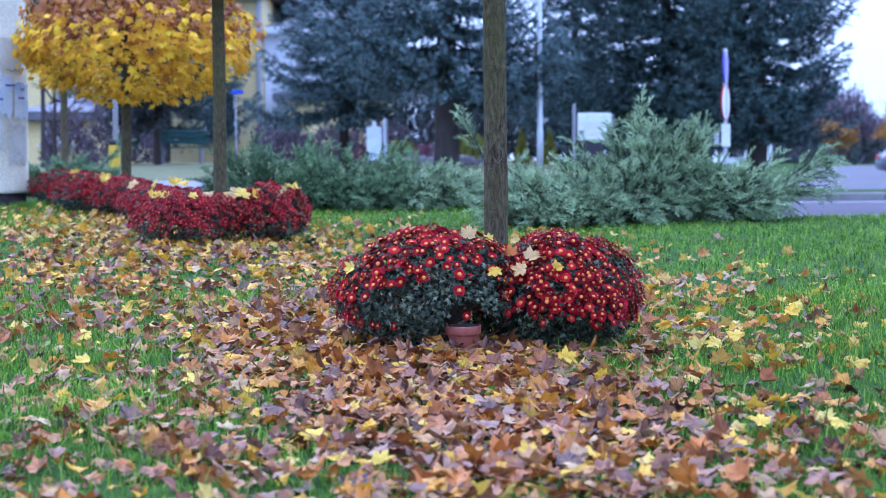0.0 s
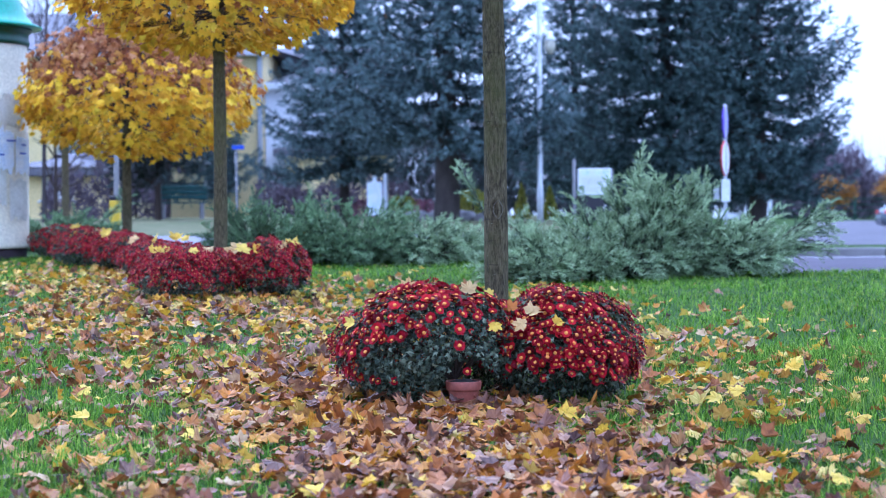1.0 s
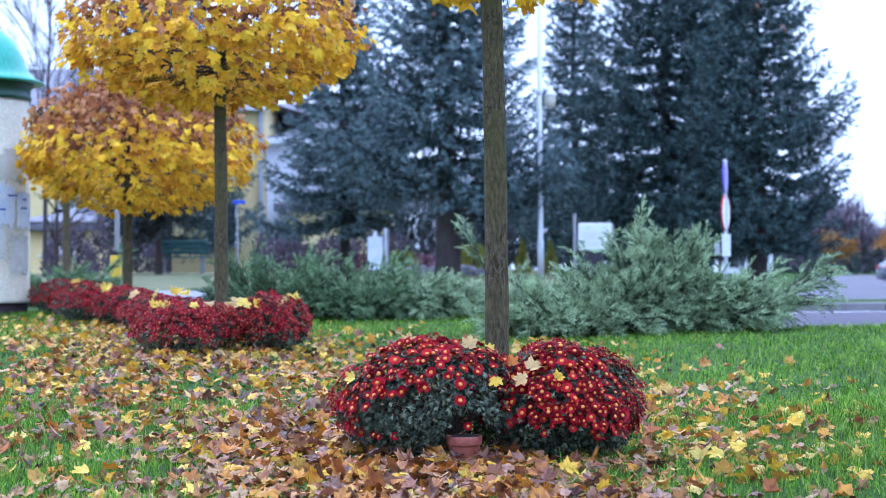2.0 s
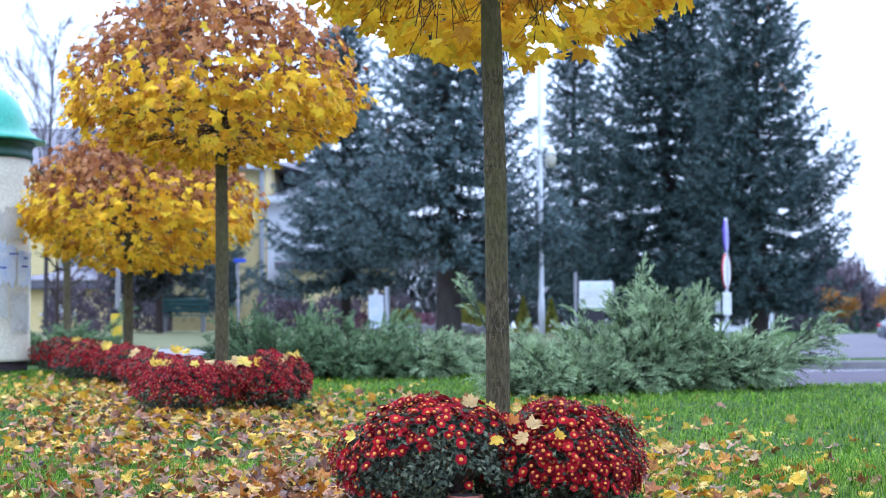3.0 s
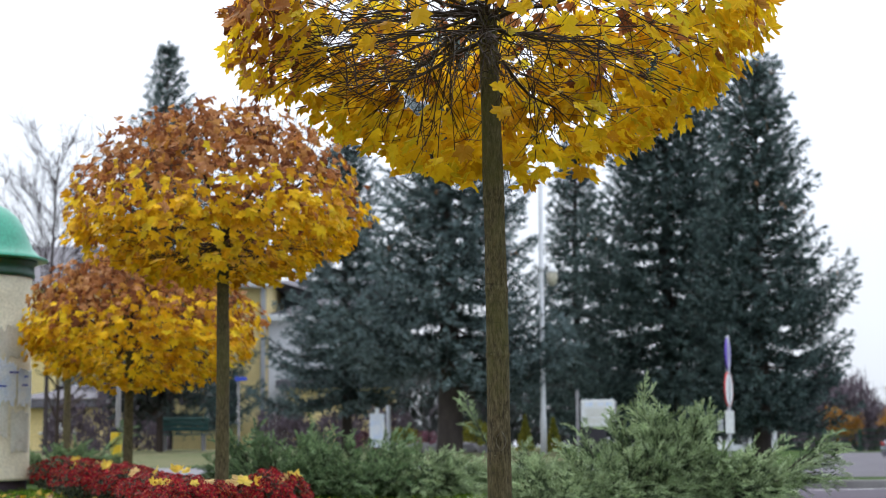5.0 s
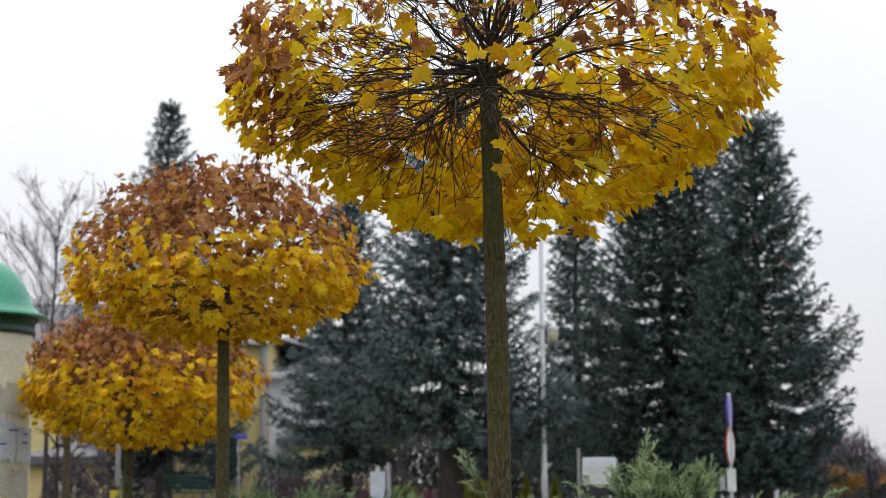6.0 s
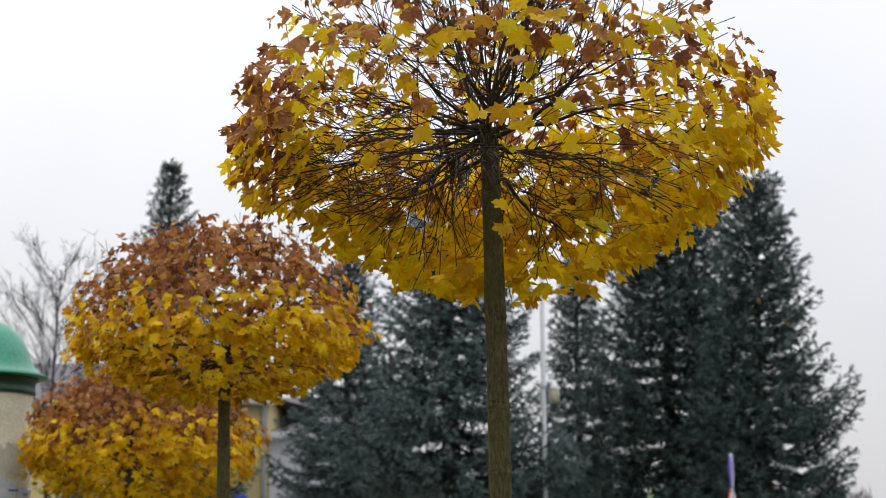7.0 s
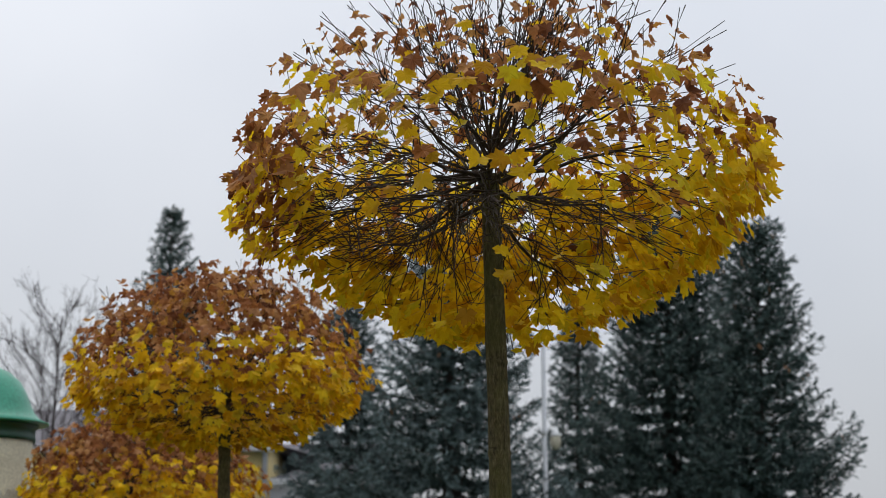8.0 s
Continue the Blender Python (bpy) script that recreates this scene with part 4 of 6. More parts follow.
def chrysanthemum(loc, rx, ry, h, n_leaf, n_bloom, single, label, pot_at=(0, 0), bare=None, pot_r=0.082, leaf_scale=1.15):
    """A dome of small leaves with red flowers on it, in a pot. bare(d) tells where the dome carries few flowers."""
    t = thing("potted_chrysanthemum", loc, label, "flowers", "red chrysanthemums")
    pr = [(pot_r * 0.72, 0.0), (pot_r * 0.74, 0.012), (pot_r * 0.93, 0.10), (pot_r * 0.94, 0.104), (pot_r * 1.03, 0.106), (pot_r * 1.05, 0.112), (pot_r * 1.07, 0.14), (pot_r * 1.05, 0.145), (pot_r * 0.98, 0.145), (pot_r * 0.92, 0.11)]
    pv, pq = turned(pr, 28)
    pv[:, :2] += pot_at
    pv[:, 2] -= 0.02
    Build().add(pv, pq).object("pot", M_POT, t, "terracotta-coloured plastic pot", True)
    sv, sq = turned([(pot_r * 0.95, 0.122), (pot_r * 0.5, 0.13), (0.002, 0.132)], 20)
    sv[:, :2] += pot_at
    Build().add(sv, sq).object("potting_soil", M_PEAT, t)
    c = np.array([0, 0, h * 0.42])
    ax_up, ax_dn = h * 0.58, h * 0.40
    stems = Build()
    for _ in range(46):
        d = random_dirs(1)[0]
        d[2] = abs(d[2]) * 0.8 + 0.1
        e = c + d * (rx * 0.9, ry * 0.9, ax_up * 0.9)
        o = np.array([pot_at[0] * 0.7, pot_at[1] * 0.7, 0.12])
        s = np.linspace(0, 1, 5)[:, None]
        stems.add(*tube(o * (1 - s) + e * s + UP * 0.05 * s * (1 - s), np.linspace(0.004, 0.002, 5), 4))
    tagged(stems.object("stemwork", M_TWIG, t), kind="stuff")
    d = random_dirs(n_leaf)
    f = 1.0 - np.abs(rng.normal(0, 0.2, n_leaf))
    lump = 1 + 0.05 * np.sin(6 * d[:, 0] + 3 * d[:, 2]) + 0.04 * np.sin(9 * d[:, 1] + 5 * d[:, 0])
    d = d / (np.abs(d) ** 2.1).sum(1, keepdims=True) ** (1 / 2.1)
    pos = c + d * np.stack([np.full(n_leaf, rx), np.full(n_leaf, ry), np.where(d[:, 2] > 0, ax_up, ax_dn)], 1) * (f * lump)[:, None]
    keep = ~((pos[:, 0] > pot_at[0] - 0.09) & (pos[:, 0] < pot_at[0] + 0.2) & (pos[:, 1] < pot_at[1] + 0.32) & (pos[:, 2] < 0.255 - 0.75 * np.abs(pos[:, 0] - pot_at[0] - 0.02)) & (pot_at[1] < -0.2)) & (pos[:, 2] > 0.005)
    pos, d = pos[keep], d[keep]
    k = len(pos)
    b = Build()
    small_leaves(b, pos, unit(d * 0.7 + UP * 0.4 + 0.45 * rng.normal(size=(k, 3))), unit(d * 0.6 - UP * 0.15 + 0.5 * rng.normal(size=(k, 3))), rng.uniform(0.024, 0.046, k) * leaf_scale)
    tagged(b.object("foliage", M_MUM_LEAF, t, "dark grey-green lobed leaves"), kind="stuff")
    # flowers, no two closer than their width
    spots, tries = [], 0
    while len(spots) < n_bloom and tries < n_bloom * 60:
        tries += 1
        q = random_dirs(1)[0]
        if q[2] < -0.45 or (bare and rng.random() < bare(q)):
            continue
        q = q / (np.abs(q) ** 2.1).sum() ** (1 / 2.1)
        lm = 1 + 0.05 * math.sin(6 * q[0] + 3 * q[2]) + 0.04 * math.sin(9 * q[1] + 5 * q[0])
        gap = math.sin(8 * q[0] + 5 * q[2] + 20 * loc[0]) * math.sin(9 * q[2] + 4 * q[1] + 6 * q[0])
        if rng.random() < (0.8 if gap > 0.45 else 0.3 if gap > 0.1 else 0.0):
            continue
        p = c + q * (rx, ry, ax_up if q[2] > 0 else ax_dn) * (lm * rng.uniform(0.94, 1.05))
        if all((p[0] - s[0][0]) ** 2 + (p[1] - s[0][1]) ** 2 + (p[2] - s[0][2]) ** 2 > 0.00018 for s in spots[-400:]):
            spots.append((p, q))
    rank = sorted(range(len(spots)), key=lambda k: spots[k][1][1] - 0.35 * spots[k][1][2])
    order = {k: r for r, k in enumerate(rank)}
    joined = Build()
    proto = [(np.array([v.co for v in me.vertices]), [list(pl.vertices) for pl in me.polygons], [pl.material_index for pl in me.polygons]) for me in BLOSSOMS_FAR]
    for n, (p, q) in enumerate(spots):
        zax = Vector(unit(q * (1, 1, 0.6) + UP * 0.35 + 0.25 * rng.normal(size=3)))
        rot = zax.to_track_quat("Z", "Y").to_matrix().to_4x4()
        m = Matrix.Translation(p) @ rot @ Matrix.Rotation(rng.uniform(0, 6.28), 4, "Z") @ Matrix.Scale(rng.uniform(0.65, 1.22), 4)
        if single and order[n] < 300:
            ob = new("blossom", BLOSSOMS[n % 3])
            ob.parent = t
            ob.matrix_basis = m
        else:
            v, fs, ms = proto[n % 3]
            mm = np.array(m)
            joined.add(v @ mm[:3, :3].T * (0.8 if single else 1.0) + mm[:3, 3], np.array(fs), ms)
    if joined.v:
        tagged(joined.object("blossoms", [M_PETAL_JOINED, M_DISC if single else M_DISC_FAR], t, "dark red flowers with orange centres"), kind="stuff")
    return t


def few_in_front(q):
    """The front of the bush is nearly bare green below a cap of flowers that runs down one flank."""
    if q[1] > 0.2 or q[0] < -0.72:
        return 0.0
    brim = 0.50 + 0.12 * math.sin(5 * q[0]) - 0.55 * max(0.0, -q[0] - 0.3)
    return 0.96 if q[2] < brim - 0.08 else (0.35 if q[2] < brim + 0.1 else 0.0)


def full(q):
    return 0.9 if q[2] < -0.2 and q[0] < 0.3 else (0.45 if q[2] < 0.0 and q[0] < 0.6 else 0.0)


def skirted(q):
    """Flowers on the upper dome only, leaves below."""
    return 0.85 if q[2] < -0.12 else 0.0


chrysanthemum((-0.035, 8.03, gz(-0.035, 8.03)), 0.43, 0.36, 0.525, 10000, 1050, True,
              "dark red chrysanthemum with a sparse green front", pot_at=(0.128, -0.25), bare=few_in_front, pot_r=0.074, leaf_scale=0.92)
chrysanthemum((0.55, 8.12, gz(0.55, 8.12)), 0.355, 0.33, 0.51, 6500, 1150, True,
              "dense dark red chrysanthemum with yellow-orange centres", pot_at=(0.0, 0.1), bare=full, leaf_scale=0.92)
for x, y, rx, h, nb in ((-2.03, 14.25, 0.44, 0.44, 1000), (-1.37, 14.4, 0.30, 0.47, 620), (-2.74, 17.3, 0.40, 0.33, 600), (-3.2, 18.1, 0.36, 0.38, 500), (-3.72, 18.8, 0.40, 0.40, 500), (-4.35, 20.6, 0.42, 0.38, 400)):
    chrysanthemum((x, y, gz(x, y)), rx, rx * 0.9, h, 2200, nb, False, "dark red chrysanthemum bush strewn with yellow leaves", bare=skirted)

# ---------------------------------------------------------------- advertising column
kx, ky = -5.42, 20.6
col = thing("advertising_column", (kx, ky, gz(kx, ky)), "round cream advertising column with a green domed roof and torn posters", "kiosk")


def turned_part(name, profile, mat, parent, label="", sides=48, at=(0, 0, 0)):
    v, q = turned(profile, sides)
    return Build().add(v + np.array(at), q).object(name, mat, parent, label, True)


turned_part("plinth", [(0.0, -0.1), (0.60, -0.1), (0.60, 0.125), (0.0, 0.125)], M_PLINTH, col, "dark tarred base")
turned_part("shaft", [(0.60, 0.12), (0.635, 0.122), (0.64, 0.13), (0.64, 0.165), (0.63, 0.175), (0.628, 2.5), (0.0, 2.5)], M_COLUMN, col, "cream plaster shaft")
turned_part("cornice", [(0.63, 2.46), (0.655, 2.465), (0.66, 2.50), (0.65, 2.52), (0.65, 2.60), (0.68, 2.62), (0.69, 2.66), (0.0, 2.66)], M_DARK_GREEN, col, "dark green cornice")
turned_part("dome", [(0.68, 2.655), (0.80, 2.66), (0.805, 2.675), (0.70, 2.72), (0.63, 2.80), (0.59, 2.90), (0.54, 3.03), (0.46, 3.16), (0.34, 3.27), (0.18, 3.345), (0.06, 3.365), (0.03, 3.42), (0.05, 3.46), (0.0, 3.5)], M_GREEN_ROOF, col, "green painted sheet-metal dome")


def sheet(name, a0, a1, z0, z1, r, mat, ragged=0.02, label=""):
    """A pasted sheet round the column, with torn edges and its own thickness."""
    n = 18
    a = np.linspace(radians(a0), radians(a1), n)
    lo, hi = z0 + rng.normal(0, ragged, n), z1 + rng.normal(0, ragged, n)
    ring = lambda rad, z: np.stack([rad * np.cos(a), rad * np.sin(a), z], 1)
    v = np.concatenate([ring(r, lo), ring(r, hi), ring(r - 0.006, lo), ring(r - 0.006, hi)])
    k = np.arange(n - 1)
    f = np.concatenate([np.stack([k, k + 1, n + k + 1, n + k], 1), np.stack([n + k, n + k + 1, 3 * n + k + 1, 3 * n + k], 1), np.stack([2 * n + k, 2 * n + k + 1, k + 1, k], 1)])
    return Build().add(v, f).object(name, mat, col, label)


for a0, a1, z0, z1, m, rg in ((-100, -62, 0.98, 1.44, M_POSTER, 0.03), (-60, -30, 1.02, 1.46, M_POSTER, 0.03), (-28, 4, 0.98, 1.38, M_POSTER, 0.02), (-96, -72, 0.50, 0.94, M_PAPER, 0.015),
                          (-66, -40, 0.62, 1.02, M_PAPER, 0.03), (-36, -4, 0.46, 0.90, M_PAPER, 0.02), (-100, -58, 1.50, 1.92, M_PAPER, 0.02), (-54, -14, 1.54, 1.86, M_PAPER, 0.03), (-90, -60, 2.0, 2.34, M_PAPER, 0.02)):
    sheet("poster", a0, a1, z0, z1, 0.637 if m is M_PAPER else 0.643, m, rg)
for a0, z in ((-95, 1.37), (-80, 1.22), (-76, 1.13), (-52, 1.18), (-40, 1.34), (-22, 1.2), (-18, 1.3)):
    sheet("printed_bar", a0, a0 + rng.uniform(8, 18), z, z + 0.018, 0.647, M_DARK if a0 % 2 else M_BLUE, 0.003)

# ---------------------------------------------------------------- posts and signs


def post(parent, r, h, mat, name="pole", r_top=None, sides=16, at=(0, 0), z0=-0.1):
    return turned_part(name, [(0.0, z0), (r, z0), (r, 0.02), (r_top or r, h - r * 0.5), ((r_top or r) * 0.6, h), (0.0, h)], mat, parent, "", sides, (at[0], at[1], 0))


lx, ly = 2.075, 37.2
lamp = thing("street_lamp", (lx, ly, gz(lx, ly)), "tall white street lamp post with a lantern on a side arm", "lamp")
turned_part("pole", [(0.0, -0.1), (0.067, -0.1), (0.067, 0.75), (0.06, 0.8), (0.054, 0.82), (0.046, 6.4), (0.0, 6.42)], M_LAMP_PAINT, lamp, "", 20)
arm_pts = np.array([(0.038, 0, 3.88), (0.095, 0, 3.97), (0.17, 0, 3.99), (0.224, 0, 3.92)])
Build().add(*tube(arm_pts, [0.022, 0.020, 0.017, 0.017], 8)).object("arm", M_WHITE, lamp, smooth=True)
turned_part("lantern", [(0.032, 3.93), (0.059, 3.90), (0.124, 3.82), (0.114, 3.80), (0.0, 3.80)], M_WHITE, lamp, "white lantern cap", 20, (0.224, 0, 0))
turned_part("lantern_glass", [(0.106, 3.795), (0.119, 3.70), (0.10, 3.59), (0.057, 3.53), (0.0, 3.52)], M_LAMP_GLASS, lamp, "frosted yellowish glass", 20, (0.224, 0, 0))
turned_part("collar", [(0.056, 3.82), (0.069, 3.83), (0.069, 3.93), (0.056, 3.94)], M_LAMP_PAINT, lamp, "", 20)


def disc_sign(parent, z, r, turn, face, rim):
    v, q = turned([(0.0, -0.012), (r - 0.02, -0.012), (r, -0.010), (r, 0.010), (r - 0.03, 0.012)], 36)
    rot = np.array(Matrix.Rotation(radians(turn), 3, "Z") @ Matrix.Rotation(radians(90), 3, "X"))
    plate = Build().add(v @ rot.T + (0, 0, z), q).object("sign_plate", rim, parent, "round traffic sign seen nearly edge-on", True)
    v, q = turned([(r - 0.03, 0.012), (0.0, 0.014)], 36)
    Build().add(v @ rot.T + (0, 0, z), q).object("sign_face", face, plate)


sx, sy = 5.28, 33.0
sign = thing("road_sign", (sx, sy, gz(sx, sy)), "steel post with two round traffic signs seen edge-on", "sign")
post(sign, 0.035, 2.02 + 0.84 - gz(sx, sy), M_STEEL)
sh = 0.84 - gz(sx, sy)
disc_sign(sign, sh + 1.68, 0.31, 72, M_VIOLET, M_VIOLET)
disc_sign(sign, sh + 1.02, 0.33, 68, M_WHITE, M_RED)
part("plate", box_bm(0.16, 0.03, 0.42, (0.0, -0.05, sh + 0.42), 0.006, 1), M_WHITE, sign, "white plate under the signs")
part("plate", box_bm(0.10, 0.03, 0.26, (-0.16, 0.02, sh + 0.36), 0.006, 1), M_STEEL, sign)

bx, by = 3.11, 36.0
board = thing("notice_board", (bx, by, gz(bx, by)), "white notice board on two posts above a dark lower panel", "sign")
bh = 0.84 - gz(bx, by)
post(board, 0.035, bh + 1.12, M_STONE, at=(-0.41, 0))
post(board, 0.03, bh + 0.90, M_STONE, at=(0.36, 0.05))
panel = part("panel", box_bm(0.68, 0.05, 0.55, (0.0, 0, bh + 0.655), 0.015, 2), M_WHITE, board, "white printed panel")
part("lower_panel", box_bm(0.52, 0.05, 0.48, (-0.08, 0.02, bh + 0.12), 0.015, 2), M_DARK, board, "dark panel")
for k, (ux, uz, w, hh) in enumerate(((-0.2, 0.9, 0.16, 0.09), (0.06, 0.9, 0.12, 0.08), (0.24, 0.9, 0.12, 0.08), (0.02, 0.76, 0.56, 0.02), (0.02, 0.70, 0.5, 0.02), (-0.04, 0.64, 0.42, 0.02), (0.02, 0.55, 0.54, 0.02), (-0.08, 0.49, 0.3, 0.02))):
    part("printed_bar", box_bm(w, 0.006, hh, (0.94 * ux, -0.028, bh + 0.655 + 0.88 * (uz - 0.69)), 0), M_POSTER if k < 3 else M_PAPER, panel)

px_, py_ = -1.42, 38.0
banner = thing("banner_stand", (px_, py_, gz(px_, py_)), "narrow white and blue banner on a steel stand", "sign")
bz = 0.84 - gz(px_, py_)
post(banner, 0.05, bz + 0.9, M_STEEL, at=(0.24, 0))
bn = box_bm(0.32, 0.04, 0.84, (0, 0, bz + 0.42), 0.0)
bmesh.ops.bevel(bn, geom=[e for e in bn.edges if abs(e.verts[0].co.y - e.verts[1].co.y) > 0.03 and e.verts[0].co.z > bz + 0.5], offset=0.12, segments=5, affect="EDGES")
part("cloth", bn, M_POSTER, banner, "white cloth with blue print")
part("base_plate", box_bm(0.4, 0.3, 0.04, (0.05, 0, 0.0), 0.01, 1), M_STEEL, banner)

nx_, ny_ = -4.02, 35.0
plate_post = thing("street_sign", (nx_, ny_, gz(nx_, ny_)), "thin steel post with a small blue plate on top", "sign")
ph = 0.84 - gz(nx_, ny_)
post(plate_post, 0.02, ph + 1.40, M_STONE)
part("plate", box_bm(0.24, 0.02, 0.08, (0.04, -0.04, ph + 1.36), 0.005, 1), M_BLUE, plate_post, "blue plate")

wx, wy = -4.38, 24.0
bin_post = thing("litter_bin", (wx, wy, gz(wx, wy)), "narrow yellow box with a black top on a post", "bin")
bb = 0.84 - gz(wx, wy)
post(bin_post, 0.036, bb + 0.85, M_KERB)
part("box", box_bm(0.14, 0.12, 0.34, (0, -0.11, bb + 0.06), 0.015, 2), M_YBIN, bin_post, "yellow plastic box")
part("hood", box_bm(0.145, 0.13, 0.06, (0, -0.11, bb + 0.265), 0.02, 2), M_DARK, bin_post, "black hood")

# ---------------------------------------------------------------- small planting under the spruces


def leaf_mound(name, loc, rx, ry, h, n, size, mat, label, cat, cone=False, stem=True):
    t = thing(name, loc, label, cat)
    d = random_dirs(n)
    f = 1 - np.abs(rng.normal(0, 0.2, n))
    pos = d * (rx, ry, h) * f[:, None]
    pos[:, 2] = np.abs(pos[:, 2])
    if cone:
        z = rng.random(n) ** 1.4
        a = rng.uniform(0, 6.283, n)
        r = (1 - z) ** 0.8 * np.sqrt(rng.uniform(0.3, 1, n))
        pos = np.stack([rx * r * np.cos(a), ry * r * np.sin(a), h * z], 1)
    v, q = blades(pos, unit(unit(pos) + UP * 0.5 + 0.5 * rng.normal(size=(n, 3))), rng.uniform(0.6, 1.3, n) * size, rng.uniform(0.3, 0.6, n) * size)
    tagged(Build().add(v, q).object("leaves", mat, t), kind="stuff")
    if stem:
        Build().add(*tube([(0, 0, -0.05), (0.01, 0, h * 0.4), (0, 0, h * 0.8)], [0.03, 0.025, 0.01], 6)).object("stem", M_TWIG, t)
    return t


for x, y, h in ((1.86, 41, 0.78), (2.42, 39.5, 0.72)):
    leaf_mound("thuja_shrub", (x, y, gz(x, y)), 0.2, 0.2, h, 900, 0.08, M_THUJA, "small cone-shaped golden thuja", "shrub", True)
for x, y, rx, h in ((-0.9, 41, 0.5, 0.55), (0.75, 42, 0.5, 0.7)):
    leaf_mound("green_shrub", (x, y, gz(x, y)), rx, 0.45, h, 1200, 0.09, M_THUJA, "low yellowish green rounded shrub", "shrub")
for x, y in ((-1.85, 42), (-0.62, 41.5), (-0.35, 40.5)):
    leaf_mound("heather", (x, y, gz(x, y)), 0.34, 0.3, 0.5, 700, 0.06, M_PINK, "pink flowering heather cushion", "flowers")
for k, (x, y, s) in enumerate(((-0.55, 39.2, 0.34), (-0.15, 39.0, 0.3), (0.45, 39.4, 0.36), (1.0, 39.0, 0.3), (-1.0, 39.8, 0.28))):
    bm = bmesh.new()
    bmesh.ops.create_icosphere(bm, subdivisions=3, radius=1)
    for v in bm.verts:
        v.co = Vector((v.co.x * s, v.co.y * s * 0.7, v.co.z * s * 0.5)) * (1 + 0.25 * noise.noise(v.co * 1.7 + Vector((k, 0, 0))))
    ob = part("rock", bm, M_STONE, None)
    ob.location = (x, y, gz(x, y) + s * 0.22)
    tagged(ob, "rounded grey garden rock under the spruces", "rock", "garden rocks")

# a low teal bench on the lawn beyond the path
bench = thing("park_bench", (-6.35, 43.6, gz(-6.35, 43.6)), "low teal-painted park bench on the far lawn", "bench")
for k in range(3):
    part("seat_slat", box_bm(1.15, 0.10, 0.035, (0, -0.12 + 0.12 * k, 0.42), 0.008, 1), M_TEAL, bench)
for k in range(3):
    part("back_slat", box_bm(1.15, 0.03, 0.09, (0, 0.2 + 0.02 * k, 0.55 + 0.12 * k), 0.008, 1), M_TEAL, bench)
for s in (-0.48, 0.48):
    part("leg", box_bm(0.06, 0.42, 0.46, (s, 0.02, 0.18), 0.01, 1), M_STONE, bench)

# ---------------------------------------------------------------- buildings


